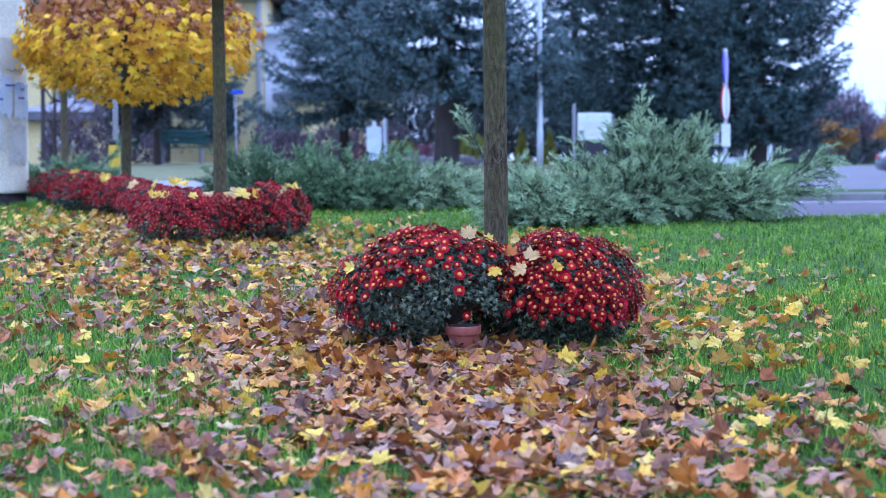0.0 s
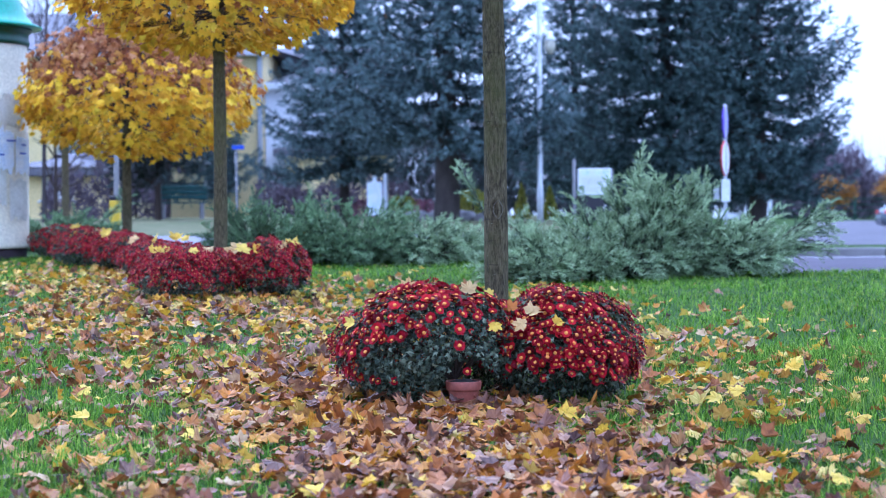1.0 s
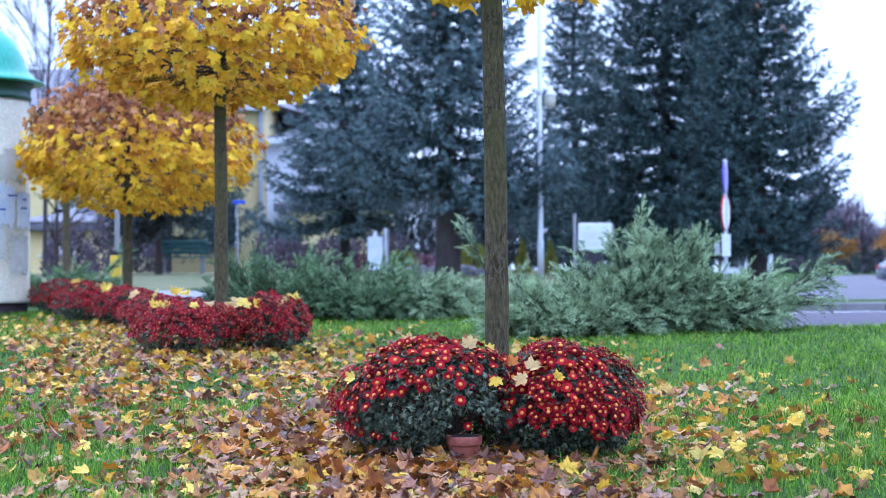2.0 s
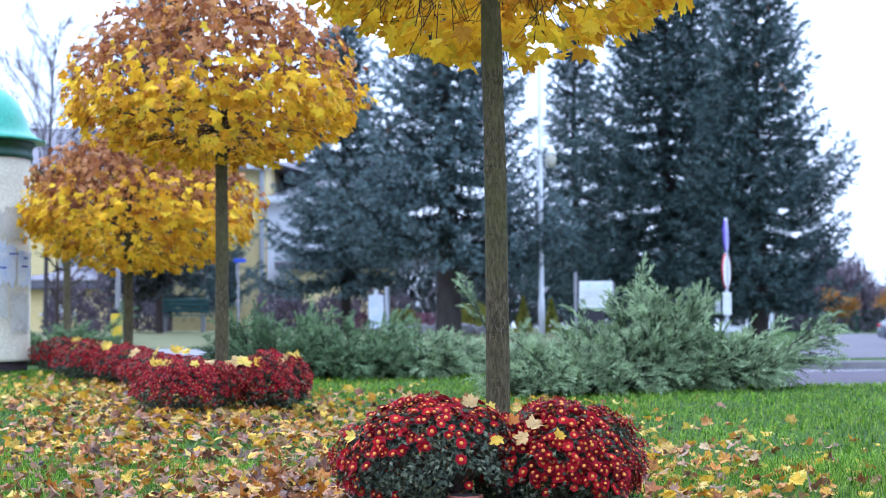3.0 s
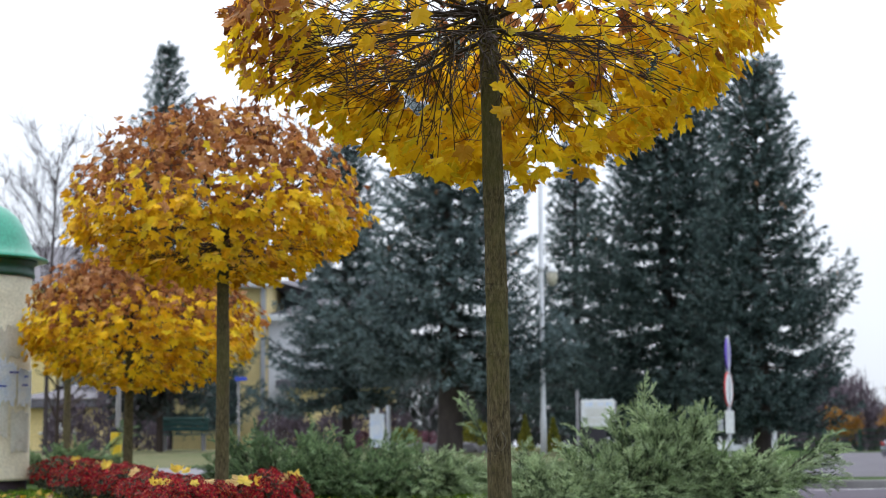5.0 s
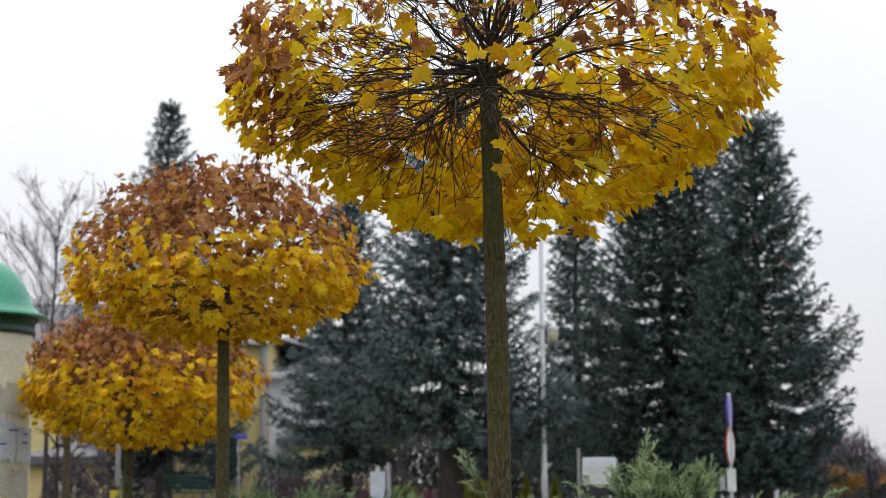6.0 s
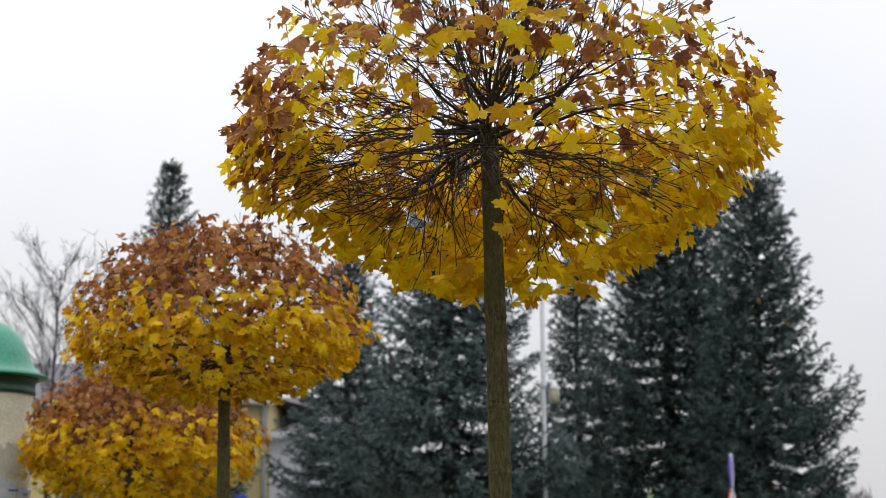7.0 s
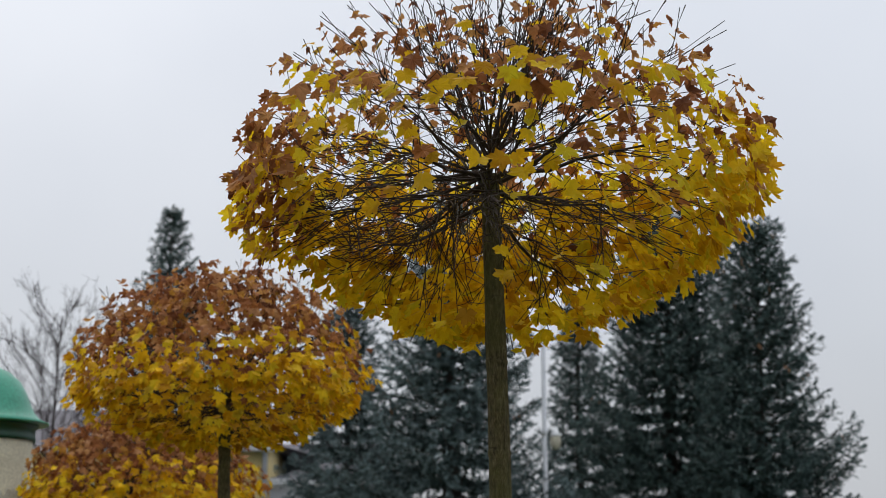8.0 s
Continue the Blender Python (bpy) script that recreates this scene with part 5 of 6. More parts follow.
def building(name, x0, x1, y, depth, base, eave, wall_mat, label, wins, roof_h=1.2, roof_mat=None, gable=False, o=0.4):
    """wins: (x centre, sill height, width, height) of windows in the front wall."""
    t = thing(name, ((x0 + x1) / 2, y, base), label, "building")
    w, h = x1 - x0, eave - base
    cx = (x0 + x1) / 2
    # the front wall is cut round every window, storey by storey
    rows = sorted({(wz, wh) for _, wz, _, wh in wins})
    bm = bmesh.new()

    def block(ax, bx_, az, bz_, ya=0.0, yb=0.35):
        bmesh.ops.create_cube(bm, size=1.0, matrix=Matrix.Translation(((ax + bx_) / 2, (ya + yb) / 2, (az + bz_) / 2)) @ Matrix.Diagonal((bx_ - ax, yb - ya, bz_ - az, 1)))

    z = -0.5
    for wz, wh in rows:
        block(-w / 2, w / 2, z, wz)
        xs = -w / 2
        for wc, _, ww, _ in sorted(q for q in wins if (q[1], q[3]) == (wz, wh)):
            block(xs, wc - cx - ww / 2, wz, wz + wh)
            xs = wc - cx + ww / 2
        block(xs, w / 2, wz, wz + wh)
        z = wz + wh
    block(-w / 2, w / 2, z, h)
    part("wall", bm, wall_mat, t)
    part("wall", box_bm(0.35, depth - 0.36, h + 0.5, (-w / 2 + 0.175, depth / 2 + 0.17, h / 2 - 0.25)), wall_mat, t)
    part("wall", box_bm(0.35, depth - 0.36, h + 0.5, (w / 2 - 0.175, depth / 2 + 0.17, h / 2 - 0.25)), wall_mat, t)
    part("wall", box_bm(w, 0.35, h + 0.5, (0, depth + 0.18, h / 2 - 0.25)), wall_mat, t)
    rb = bmesh.new()
    if gable:
        pts = [(-w / 2 - o, -o, h), (w / 2 + o, -o, h), (w / 2 + o, depth + o, h), (-w / 2 - o, depth + o, h), (-w / 2 - o, depth / 2, h + roof_h), (w / 2 + o, depth / 2, h + roof_h)]
        fs = [(0, 1, 5, 4), (2, 3, 4, 5), (0, 4, 3), (1, 2, 5), (0, 3, 2, 1)]
    else:
        pts = [(-w / 2 - o, -o, h), (w / 2 + o, -o, h), (w / 2 + o, depth + o, h), (-w / 2 - o, depth + o, h), (-w / 2 + depth / 2, depth / 2, h + roof_h), (w / 2 - depth / 2, depth / 2, h + roof_h)]
        fs = [(0, 1, 5, 4), (2, 3, 4, 5), (3, 0, 4), (1, 2, 5), (0, 3, 2, 1)]
    vs = [rb.verts.new(p) for p in pts]
    for fc in fs:
        rb.faces.new([vs[k] for k in fc])
    part("roof", rb, roof_mat or M_ROOF, t, "grey roof")
    part("gutter_board", box_bm(w + 2 * o - 0.1, 0.25, 0.22, (0, -0.26, h - 0.13), 0.02, 1), M_WHITE if h > 3 else M_ROOF, t, "long gutter board")
    for wc, wz, ww, wh in wins:
        fr = bmesh.new()
        for dx, dz, a, b in ((0, wh / 2 - 0.05, ww, 0.1), (0, -wh / 2 + 0.05, ww, 0.1), (-ww / 2 + 0.05, 0, 0.1, wh - 0.2), (ww / 2 - 0.05, 0, 0.1, wh - 0.2), (0, 0, 0.08, wh - 0.2)):
            bmesh.ops.create_cube(fr, size=1.0, matrix=Matrix.Translation((wc - cx + dx, 0.16, wz + wh / 2 + dz)) @ Matrix.Diagonal((a, 0.08, b, 1)))
        wnd = part("window", fr, M_WHITE, t, "white window frame")
        part("pane", box_bm(ww - 0.12, 0.02, wh - 0.12, (wc - cx, 0.19, wz + wh / 2)), M_GLASS, wnd)
        part("sill", box_bm(ww + 0.2, 0.2, 0.06, (wc - cx, -0.08, wz - 0.035), 0.01, 1), M_WHITE, wnd)
    return t


yb_ = building("apartment_house", -20, -5.75, 58, 10, 0.8, 6.3, M_WALL_Y, "yellow rendered two-storey house with white windows",
               [(x, z, 1.1, 1.5) for x in (-17.5, -14.8, -12.0, -9.4, -7.2) for z in (0.9, 3.6)], 1.6)
part("downpipe", box_bm(0.16, 0.14, 5.6, (7.0, -0.12, 2.6), 0.04, 2), M_STEEL, yb_, "pale downpipe")
building("pale_house", -5.72, -1.9, 58.1, 8, 0.8, 5.2, M_WALL_W, "pale rendered house behind the spruces", [(-3.0, z, 1.0, 1.4) for z in (0.9, 3.0)], 1.5, o=0.06)
building("low_annex", -4.9, -1.6, 56, 4, 0.8, 2.95, M_WALL_Y, "low yellow rendered annex behind the shrubs", [], 0.5)
building("low_annex", -10.9, -8.75, 46, 3, 0.8, 2.15, M_WALL_Y, "low yellow outbuilding beyond the maples", [(-9.9, 0.5, 0.8, 0.6)], 0.4)
building("grey_roofed_house", -25, -14.9, 72, 9, 0.8, 7.6, M_WALL_W, "distant house with a grey pitched roof", [(-20, 4.2, 1.1, 1.4), (-17, 4.2, 1.1, 1.4)], 2.0, gable=True)
building("grey_roofed_house", 15.0, 17.7, 95, 3, 0.3, 2.2, M_WALL_W, "small distant pale house beyond the road", [(16.3, 0.6, 0.8, 0.9)], 0.8, gable=True)

# ---------------------------------------------------------------- bare and distant trees


def bare_tree(loc, H, r, label, spread=0.42, depth=4, leaf=None):
    t = thing("bare_tree", loc, label, "tree")
    b, stem = Build(), Build()
    ends = []

    def grow(p, d, L, rad, lv):
        pts, rr = whip(p, d, L, rad, rad * 0.6, 0.1, 5)
        (b if lv else stem).add(*tube(pts, rr, 6 if lv < 2 else 3))
        ends.append(pts[-1])
        if lv == depth:
            return
        for _ in range(3 if lv else 7):
            s = rng.uniform(0.35, 1.0)
            q = pts[0] * (1 - s) + pts[-1] * s
            grow(q, unit(d + spread * 1.5 * rng.normal(size=3) * (1, 1, 0.6) + UP * 0.15), L * rng.uniform(0.35, 0.6), rad * 0.48, lv + 1)

    grow(np.array([0, 0, -0.1]), UP, H * 0.55, r, 0)
    stem.object("trunk", M_TWIG, t, "grey-brown stem", True)
    tagged(b.object("branchwork", M_TWIG, t, "bare grey-brown branches"), kind="stuff")
    if leaf:
        e = np.array(ends)
        e = np.repeat(e, 6, 0) + rng.normal(0, 0.25, (len(e) * 6, 3))
        v, f = blades(e, random_dirs(len(e)), rng.uniform(0.12, 0.25, len(e)), rng.uniform(0.1, 0.2, len(e)))
        tagged(Build().add(v, f).object("crown", leaf, t), kind="stuff")
    return t


def twiggy_tree(loc, H, r, label):
    """A slender leafless tree: an upright stem, rising limbs, and very fine twigs."""
    t = thing("bare_tree", loc, label, "tree")
    b = Build()
    stem, rs = whip(np.array([0, 0, -0.1]), unit(np.array([0.03, 0, 1.0])), H * 0.9, r, r * 0.25, 0.03, 9)
    b.add(*tube(stem, rs, 7)).object("trunk", M_TWIG_PALE, t, "slender grey-brown stem", True)
    for k in range(34):
        b = Build()
        s = 0.28 + 0.7 * k / 34
        p = np.array([np.interp(s, np.linspace(0, 1, 9), stem[:, c]) for c in range(3)])
        az = 2.399 * k
        d = unit(np.array([math.cos(az), math.sin(az), rng.uniform(0.7, 1.5)]))
        L = H * (0.34 * (1 - s) + 0.12) * rng.uniform(0.8, 1.2)
        limb, rl = whip(p, d, L, r * (0.4 - 0.25 * s), 0.006, 0.15, 6)
        b.add(*tube(limb, rl, 4))
        for _ in range(8):
            q = limb[0] + (limb[-1] - limb[0]) * rng.uniform(0.25, 1.0)
            d2 = unit(d + 0.42 * rng.normal(size=3) + UP * 0.35)
            tw, rt = whip(q, d2, L * rng.uniform(0.25, 0.5), 0.006, 0.004, 0.2, 4)
            b.add(*tube(tw, rt, 3))
            for _ in range(5):
                q3 = tw[0] + (tw[-1] - tw[0]) * rng.uniform(0.2, 1.0)
                t3, r3 = whip(q3, unit(d2 + 0.6 * rng.normal(size=3)), L * rng.uniform(0.1, 0.28), 0.0045, 0.003, 0.2, 3)
                b.add(*tube(t3, r3, 3))
        b.object("limb", M_TWIG_PALE, t, "bare limb with fine twigs")
    return t


twiggy_tree((-8.93, 40, gz(-8.93, 40)), 7.6, 0.06, "bare slender tree behind the advertising column")
bare_tree((-8.0, 37, gz(-8.0, 37)), 2.6, 0.05, "small bare shrubby tree beside the column", 0.6)
bare_tree((-6.75, 42.4, gz(-6.75, 42.4)), 2.9, 0.10, "dark low tree beyond the path", 0.6, leaf=M_DARK_LEAF)
for x, y, h in ((28.0, 110, 4.6), (24.9, 113, 3.3)):
    bare_tree((x, y, gz(x, y)), h, 0.12, "distant tree with orange autumn leaves", 0.5, leaf=M_AUTUMN)


def brush(x0, x1, y, h0, h1, n, mat, label):
    t = thing("far_thicket", ((x0 + x1) / 2, y, gz((x0 + x1) / 2, y)), label, "thicket", kind="stuff")
    k = n
    x = rng.uniform(x0, x1, k) - (x0 + x1) / 2
    yy = rng.uniform(0, 5, k)
    top = rng.uniform(h0, h1, k) * (0.8 + 0.25 * np.sin(x * 0.9) + 0.15 * np.sin(x * 2.3))
    base = np.stack([x, yy, rng.uniform(0, 0.86, k) * top], 1)
    v, f = blades(base, unit(UP + 0.45 * rng.normal(size=(k, 3))), rng.uniform(0.4, 1.3, k), rng.uniform(0.06, 0.22, k))
    Build().add(v, f).object("brushwood", mat, t)
    return t


brush(16, 60, 116, 4.6, 6.4, 32000, M_BUSH, "distant grey-violet leafless thicket along the road")
brush(-34, 14, 76, 3.6, 5.4, 16000, M_DARK_LEAF, "distant dark hedge beyond the houses")
for x, y, rx, h in ((-7.9, 46, 0.8, 1.0), (-8.6, 41, 0.6, 1.3), (-3.9, 47, 0.7, 0.9), (-2.9, 48, 0.7, 1.0), (-4.6, 50, 0.8, 1.4), (-2.2, 50, 0.8, 1.3), (-1.4, 49, 0.7, 1.2), (-8.2, 44, 0.5, 2.0)):
    leaf_mound("bare_shrub", (x, y, gz(x, y)), rx, 0.6, h, 900, 0.16, M_BUSH, "dark leafless shrub beyond the path", "shrub")
fence = thing("far_fence", (30, 106.5, gz(30, 106.5)), "long low green mesh fence before the thicket", "fence")
for k in range(14):
    part("post", box_bm(0.08, 0.08, 1.5, (-14 + k * 2.2, 0, 0.7), 0.01, 1), M_DARK_GREEN, fence)
for z in (0.25, 0.6, 0.95, 1.3):
    part("rail", box_bm(29, 0.03, 0.05, (0.3, -0.06, z)), M_DARK_GREEN, fence)

# ---------------------------------------------------------------- parked car
car = thing("parked_car", (17.3, 62.0, 0.09), "blue-grey parked hatchback on the asphalt", "car", rz=0)
prof = [(-1.95, 0.32), (-1.98, 0.62), (-1.88, 0.86), (-1.62, 0.96), (-1.25, 1.36), (-0.9, 1.46), (0.35, 1.45), (0.75, 1.30), (1.12, 0.98), (1.75, 0.84), (1.98, 0.62), (1.98, 0.34), (1.6, 0.24), (-1.6, 0.24)]
cb = bmesh.new()
near = [cb.verts.new((x, -0.82 + (0.14 if z > 1.0 else 0.0), z)) for x, z in prof]
far = [cb.verts.new((x, 0.82 - (0.14 if z > 1.0 else 0.0), z)) for x, z in prof]
cb.faces.new(near)
cb.faces.new(far[::-1])
for k in range(len(prof)):
    m2 = (k + 1) % len(prof)
    cb.faces.new((near[m2], near[k], far[k], far[m2]))
bmesh.ops.bevel(cb, geom=cb.edges[:], offset=0.05, segments=2, affect="EDGES")
car_body = part("body", cb, M_CAR, car, "blue-grey metallic body", True)
for x0, x1, x2, x3 in ((-1.42, -0.48, -0.48, -1.12), (-0.40, 0.82, 0.36, -0.40)):
    for s in (-1, 1):
        wb = bmesh.new()
        ps = [(x0, s * 0.80, 1.0), (x1, s * 0.80, 1.0), (x2, s * 0.70, 1.38), (x3, s * 0.70, 1.38)]
        wb.faces.new([wb.verts.new(p) for p in (ps if s < 0 else ps[::-1])])
        bmesh.ops.solidify(wb, geom=wb.faces[:], thickness=0.02)
        part("side_window", wb, M_GLASS, car)
for x in (-1.25, 1.25):
    for s in (-1, 1):
        v, q = turned([(0.17, -0.09), (0.29, -0.10), (0.31, -0.07), (0.31, 0.07), (0.29, 0.10), (0.17, 0.09)], 24)
        rot = np.array([[1, 0, 0], [0, 0, -1], [0, 1, 0]])
        wh = Build().add(v @ rot.T + (x, s * 0.76, 0.31), q).object("wheel", M_RUBBER, car, "black tyre", True)
        v, q = turned([(0.0, 0.07), (0.06, 0.08), (0.16, 0.06), (0.175, 0.085), (0.175, -0.085), (0.0, -0.06)], 24)
        Build().add(v @ rot.T + (x, s * 0.77, 0.31), q).object("rim", M_STEEL, wh, smooth=True)
for s in (-1, 1):
    part("tail_light", box_bm(0.06, 0.24, 0.12, (-1.94, s * 0.62, 0.76), 0.02, 2), M_RED, car)
    part("headlight", box_bm(0.1, 0.3, 0.12, (1.9, s * 0.58, 0.68), 0.03, 2), M_LAMP_GLASS, car)
    part("mirror", box_bm(0.12, 0.16, 0.12, (0.75, s * 0.88, 1.02), 0.03, 2), M_CAR, car)

# ---------------------------------------------------------------- grass


def leaf_cover(x, y):
    """How thickly fallen leaves lie: a heap before the near flowers, a drift towards the row of maples."""
    heap = 1.25 * np.exp(-((x - 0.05 + 0.12 * (y - 7)) / 0.68) ** 2 - ((y - 6.6) / 1.7) ** 2)
    heap += 0.7 * np.exp(-((x + 0.75) / 0.6) ** 2 - ((y - 8.6) / 1.4) ** 2)
    drift = 0.27 * np.exp(-((x + 1.6) / 1.5) ** 2 - ((y - 12.8) / 3.2) ** 2)
    drift = drift + 0.5 * np.exp(-((x + 2.7 + 0.3 * (y - 16)) / 1.1) ** 2 - ((y - 16) / 2.6) ** 2)
    ring = 0.17 * np.exp(-((x - 1.35) / 0.75) ** 2 - ((y - 8.6) / 2.0) ** 2)
    base = (0.115 + 0.16 * (1 - smoothstep(5.4, 7.2, y))) * (1 - smoothstep(0.6, 2.6, x)) * (1 - smoothstep(12, 17, y)) + 0.03 * (1 - smoothstep(11, 14, y))
    return np.clip(heap + drift + ring + base, 0, 1.3)


def grass_patch(name, y0, y1, n, h, w, label, wide):
    y = rng.uniform(y0, y1, n)
    x = rng.uniform(-1, 1, n) * np.maximum(0.262 * y + 0.35, wide)
    clump = 0.5 + 0.5 * np.sin(2.1 * x + 1.7 * np.sin(1.3 * y)) * np.sin(1.9 * y + 1.1 * np.sin(1.7 * x))
    keep = rng.random(n) < (0.55 + 0.45 * clump) * (1 - 0.45 * np.clip(leaf_cover(x, y), 0, 1))
    x, y, clump = x[keep], y[keep], clump[keep]
    n = len(x)
    a = rng.uniform(0, 6.283, n)
    d = np.stack([np.cos(a), np.sin(a), np.zeros(n)], 1)
    s = np.stack([-np.sin(a), np.cos(a), np.zeros(n)], 1) * (w * rng.uniform(0.6, 1.3, n))[:, None] / 2
    hh = h * rng.uniform(0.4, 1.3, n) * np.where(rng.random(n) < 0.08, 1.6, 1.0) * (0.75 + 0.5 * clump)
    lean = rng.uniform(0.2, 1.5, n)
    p = np.stack([x, y, rise(x, y) - 0.004], 1)
    mid = p + UP * (hh * 0.62)[:, None] + d * (hh * lean * 0.28)[:, None]
    tip = p + UP * hh[:, None] + d * (hh * lean)[:, None]
    v = np.stack([p - s, p + s, mid + s * 0.75, mid - s * 0.75, tip], 1).reshape(-1, 3)
    o = np.arange(n)[:, None] * 5
    b = Build().add(v, o + np.array([[0, 1, 2, 3]]))
    b.f.append(o + np.array([[3, 2, 4]]))
    b.m.append(np.zeros(n, int))
    return tagged(b.object(name, M_GRASS), label, "grass", kind="stuff")


grass_patch("lawn_grass", 3.6, 10.5, 180000, 0.05, 0.0046, "short green lawn grass growing between fallen leaves", 3.8)
grass_patch("lawn_grass", 10.5, 21.0, 105000, 0.04, 0.0078, "short bright green lawn grass towards the junipers", 5.6)

# ---------------------------------------------------------------- fallen leaves


def litter(name, n, label):
    x, y = np.empty(0), np.empty(0)
    while len(x) < n:
        yy = rng.uniform(3.4, 20.0, 4 * n)
        xx = rng.uniform(-5.6, 5.6, 4 * n)
        k = rng.random(4 * n) < leaf_cover(xx, yy) / 1.3 * np.where(yy < 11, 1.0, 0.7)
        x, y = np.concatenate([x, xx[k]]), np.concatenate([y, yy[k]])
    x, y = x[:n], y[:n]
    lift = rng.uniform(0.012, 0.05, n) * (0.5 + 0.9 * np.clip(leaf_cover(x, y), 0, 1))
    pos = np.stack([x, y, rise(x, y) + lift], 1)
    tilt = rng.uniform(0.12, 0.5, (n, 1)) + 0.14 * (leaf_cover(x, y) < 0.45)[:, None]
    nrm = unit(UP + tilt * rng.normal(size=(n, 3)))
    along = random_dirs(n)
    heap = np.exp(-((x - 0.0) / 1.3) ** 2 - ((y - 7.2) / 2.2) ** 2)
    r = rng.random(n)
    yellow_share = np.where((x > 0.95) & (y > 7.3), 0.60, np.where(y > 13.5, 0.62, np.where(y > 10.8, 0.42, 0.27 - 0.12 * heap - 0.05 * (y < 6.2) - 0.04 * (x < -0.8))))
    kind = np.where(r < yellow_share, 1, np.where(r > 0.955, 2, 0))
    b = Build()
    for mi in (0, 1, 2):
        s = kind == mi
        v, f, _ = leaf_batch(pos[s], nrm[s], along[s], rng.uniform(0.03, 0.07, s.sum()), OUTLINE_FALLEN, 0.42 if mi == 0 else 0.32)
        b.add(v, f, mi)
    return tagged(b.object(name, [M_BROWN, M_FALLEN, M_PALE]), label, "leaves", kind="stuff")


litter("fallen_leaves", 13200, "brown, orange and yellow maple leaves strewn over grass")

# single leaves that lie on the flowers or stand out on the grass


def lone_leaf(loc, nrm, along, size, mat, label):
    v, f, _ = leaf_batch(np.zeros((1, 3)), np.array([nrm], float), np.array([along], float), size, OUTLINE, 0.28)
    ob = Build().add(v, f).object("maple_leaf", mat)
    stem = np.array([(0, 0, 0), np.array(along) * -size * 0.35 + (0, 0, 0.004), np.array(along) * -size * 0.75])
    st = Build().add(*tube(stem, [0.0016, 0.0013, 0.001], 4)).object("leaf_stalk", M_TWIG, ob)
    ob.location = loc
    return tagged(ob, label, "leaf", "single fallen leaves")


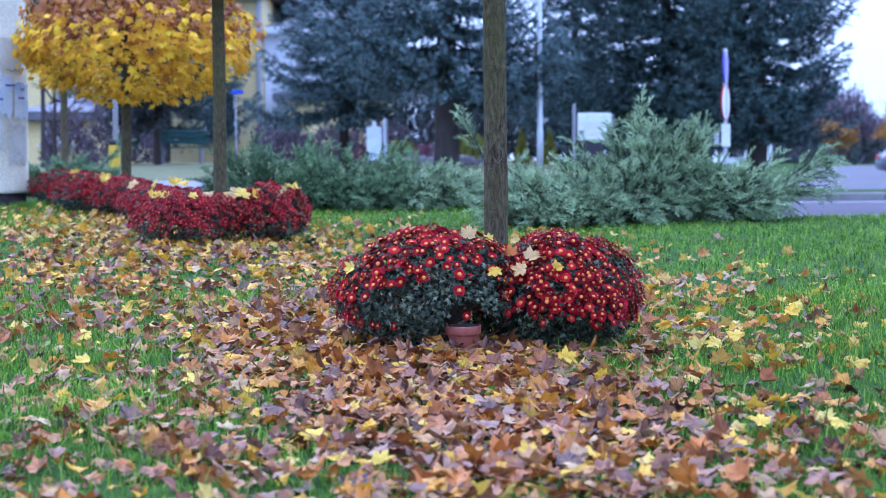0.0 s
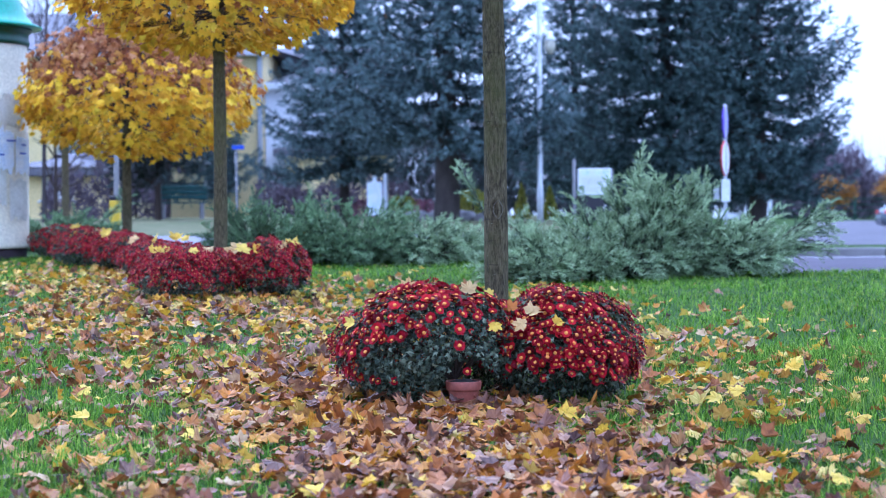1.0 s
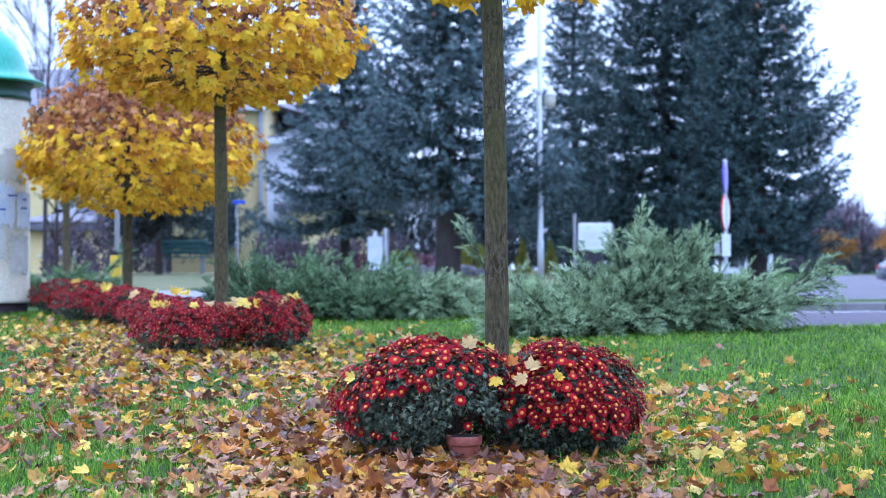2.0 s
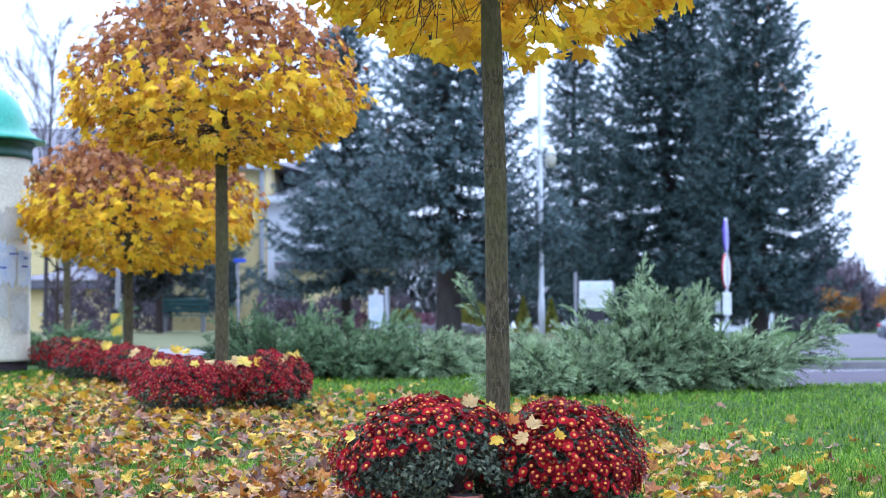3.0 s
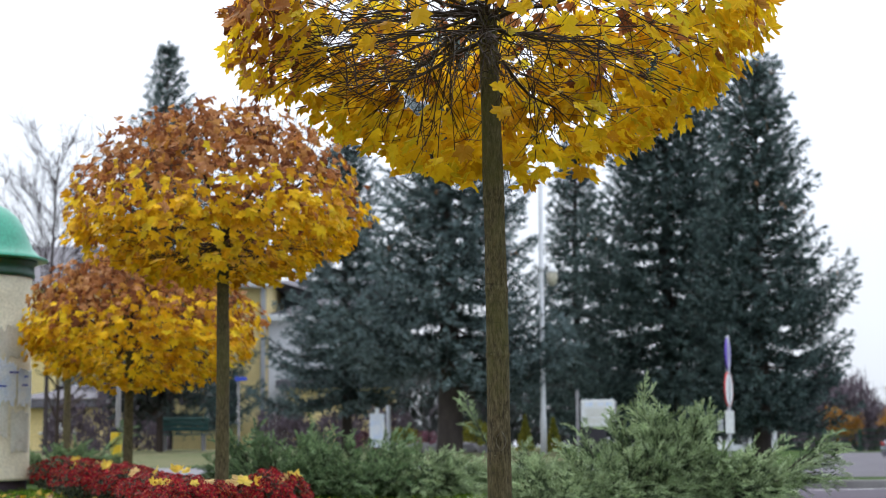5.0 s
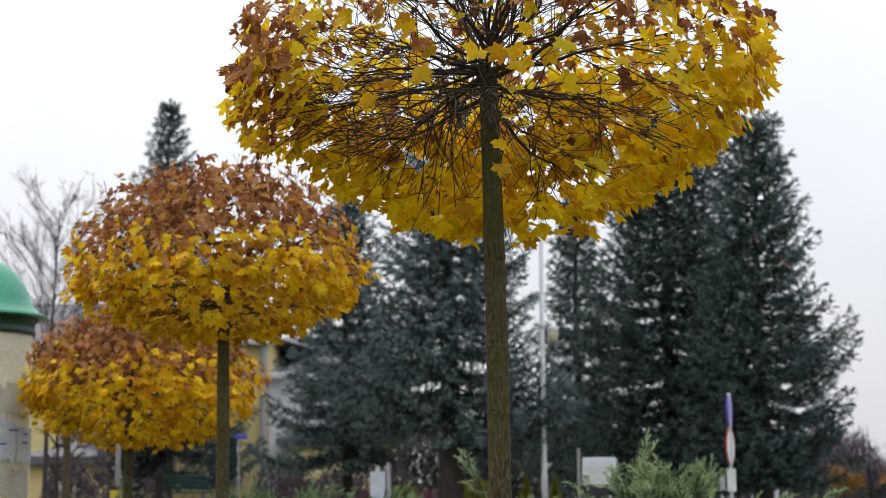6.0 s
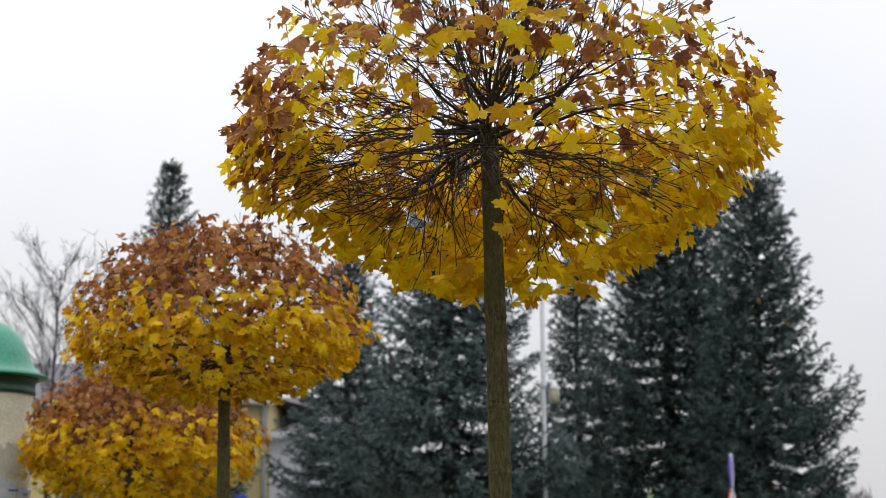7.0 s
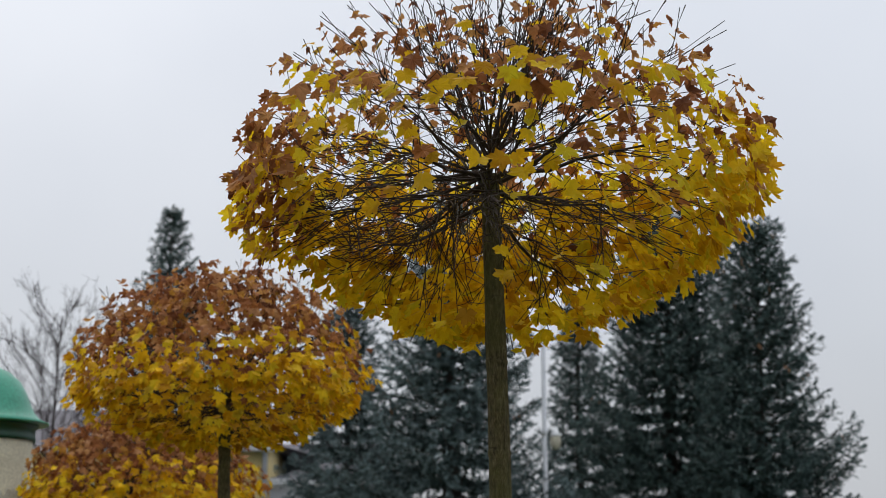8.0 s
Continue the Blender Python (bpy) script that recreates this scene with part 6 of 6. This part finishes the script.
M_Y1 = leafy("lone_leaf_yellow", [(0.72, 0.46, 0.04), (0.76, 0.58, 0.10)], 0.3, 0.5, by_object=True, patch=18)
M_P1 = leafy("lone_leaf_pale", [(0.60, 0.38, 0.13), (0.68, 0.50, 0.22)], 0.3, 0.5, by_object=True, patch=18)
M_O1 = leafy("lone_leaf_orange", [(0.50, 0.17, 0.03), (0.60, 0.26, 0.05)], 0.3, 0.5, by_object=True, patch=18)
FZ = gz(0.2, 8.1)
for x, y, z, nr, al, s, m, lb in (
        (-0.18, 8.27, 0.505, (0, -0.9, 0.4), (0.1, -0.1, 1), 0.055, M_P1, "pale yellow maple leaf stuck upright in red flowers"),
        (0.10, 8.28, 0.49, (0.1, -0.9, 0.4), (0.2, 0, 1), 0.06, M_P1, "pale tan maple leaf stuck upright in red flowers"),
        (0.30, 8.24, 0.41, (0, -0.8, 0.6), (-0.1, 0.1, 1), 0.055, M_O1, "orange maple leaf standing among red flowers"),
        (0.38, 8.16, 0.40, (0, -0.6, 0.8), (0.4, 0.2, 0.5), 0.075, M_P1, "large pale maple leaf lying on red flowers"),
        (0.36, 8.10, 0.36, (-0.1, -0.7, 0.7), (-0.8, 0, 0.2), 0.06, M_P1, "pale yellow maple leaf lying on red flowers"),
        (0.50, 8.09, 0.36, (0.1, -0.8, 0.5), (0.4, 0, 0.6), 0.045, M_Y1, "greenish yellow maple leaf on red flowers"),
        (0.22, 8.02, 0.37, (0, -0.9, 0.4), (0, 0, -1), 0.045, M_Y1, "yellow maple leaf hanging in the flowers"),
        (-0.42, 8.08, 0.37, (-0.4, -0.7, 0.6), (-0.8, -0.2, 0.1), 0.045, M_Y1, "yellow maple leaf on the flower bush"),
        (0.46, 8.3, 0.43, (0, -0.8, 0.6), (0.2, 0.1, 0.8), 0.05, M_O1, "russet maple leaf standing among red flowers"),
        (0.20, 8.28, 0.475, (0, -0.9, 0.3), (0, 0.1, 1), 0.035, M_Y1, "small yellow maple leaf among red flowers")):
    lone_leaf((x * 0.965 + 0.02, y - 0.3, z + FZ + 0.012), nr, al, 0.88 * s, m, lb)
for x, y, s in ((-1.50, 14.2, 0.08), (-1.33, 14.22, 0.07), (-1.62, 14.3, 0.09), (-1.95, 13.95, 0.06), (-2.3, 14.1, 0.06), (-3.4, 18.1, 0.08), (-3.5, 18.5, 0.09), (-2.8, 17.2, 0.08), (-2.5, 17.3, 0.07), (-3.9, 18.8, 0.08), (-4.2, 20.3, 0.09), (-1.85, 14.1, 0.07), (-1.66, 14.3, 0.09), (-1.58, 14.1, 0.085), (-1.26, 14.3, 0.08), (-1.2, 14.4, 0.095), (-2.2, 14.05, 0.07), (-2.6, 17.4, 0.09), (-3.2, 18.1, 0.09), (-3.6, 18.7, 0.09), (-3.75, 18.8, 0.08), (-2.28, 14.2, 0.06), (-3.0, 17.4, 0.08)):
    lone_leaf((x, y, gz(x, y) + (0.40 if y < 16 else 0.34)), (rng.normal() * 0.4, -0.7, 0.7), (rng.normal(), rng.normal() * 0.2, 0.9), s, (M_Y1, M_P1)[int(rng.random() < 0.3)], "yellow maple leaf lying on a chrysanthemum bush")
for x, y, s in ((1.07, 5.85, 0.062), (1.75, 8.9, 0.07), (1.83, 7.1, 0.06), (1.35, 8.0, 0.07), (1.22, 7.75, 0.065), (1.1, 8.6, 0.06), (1.9, 9.4, 0.07), (1.55, 9.7, 0.065), (-1.65, 8.3, 0.06), (-1.5, 7.5, 0.06), (-0.95, 6.9, 0.06), (-0.4, 5.6, 0.06), (0.5, 7.35, 0.06), (-1.7, 6.6, 0.06), (-0.2, 5.2, 0.055), (1.3, 5.9, 0.06)):
    lone_leaf((x, y, gz(x, y) + 0.055), (rng.normal() * 0.3, -0.45, 0.9), (rng.normal(), rng.normal() * 0.4, 0.5), s, M_Y1, "bright yellow maple leaf lying on the grass")
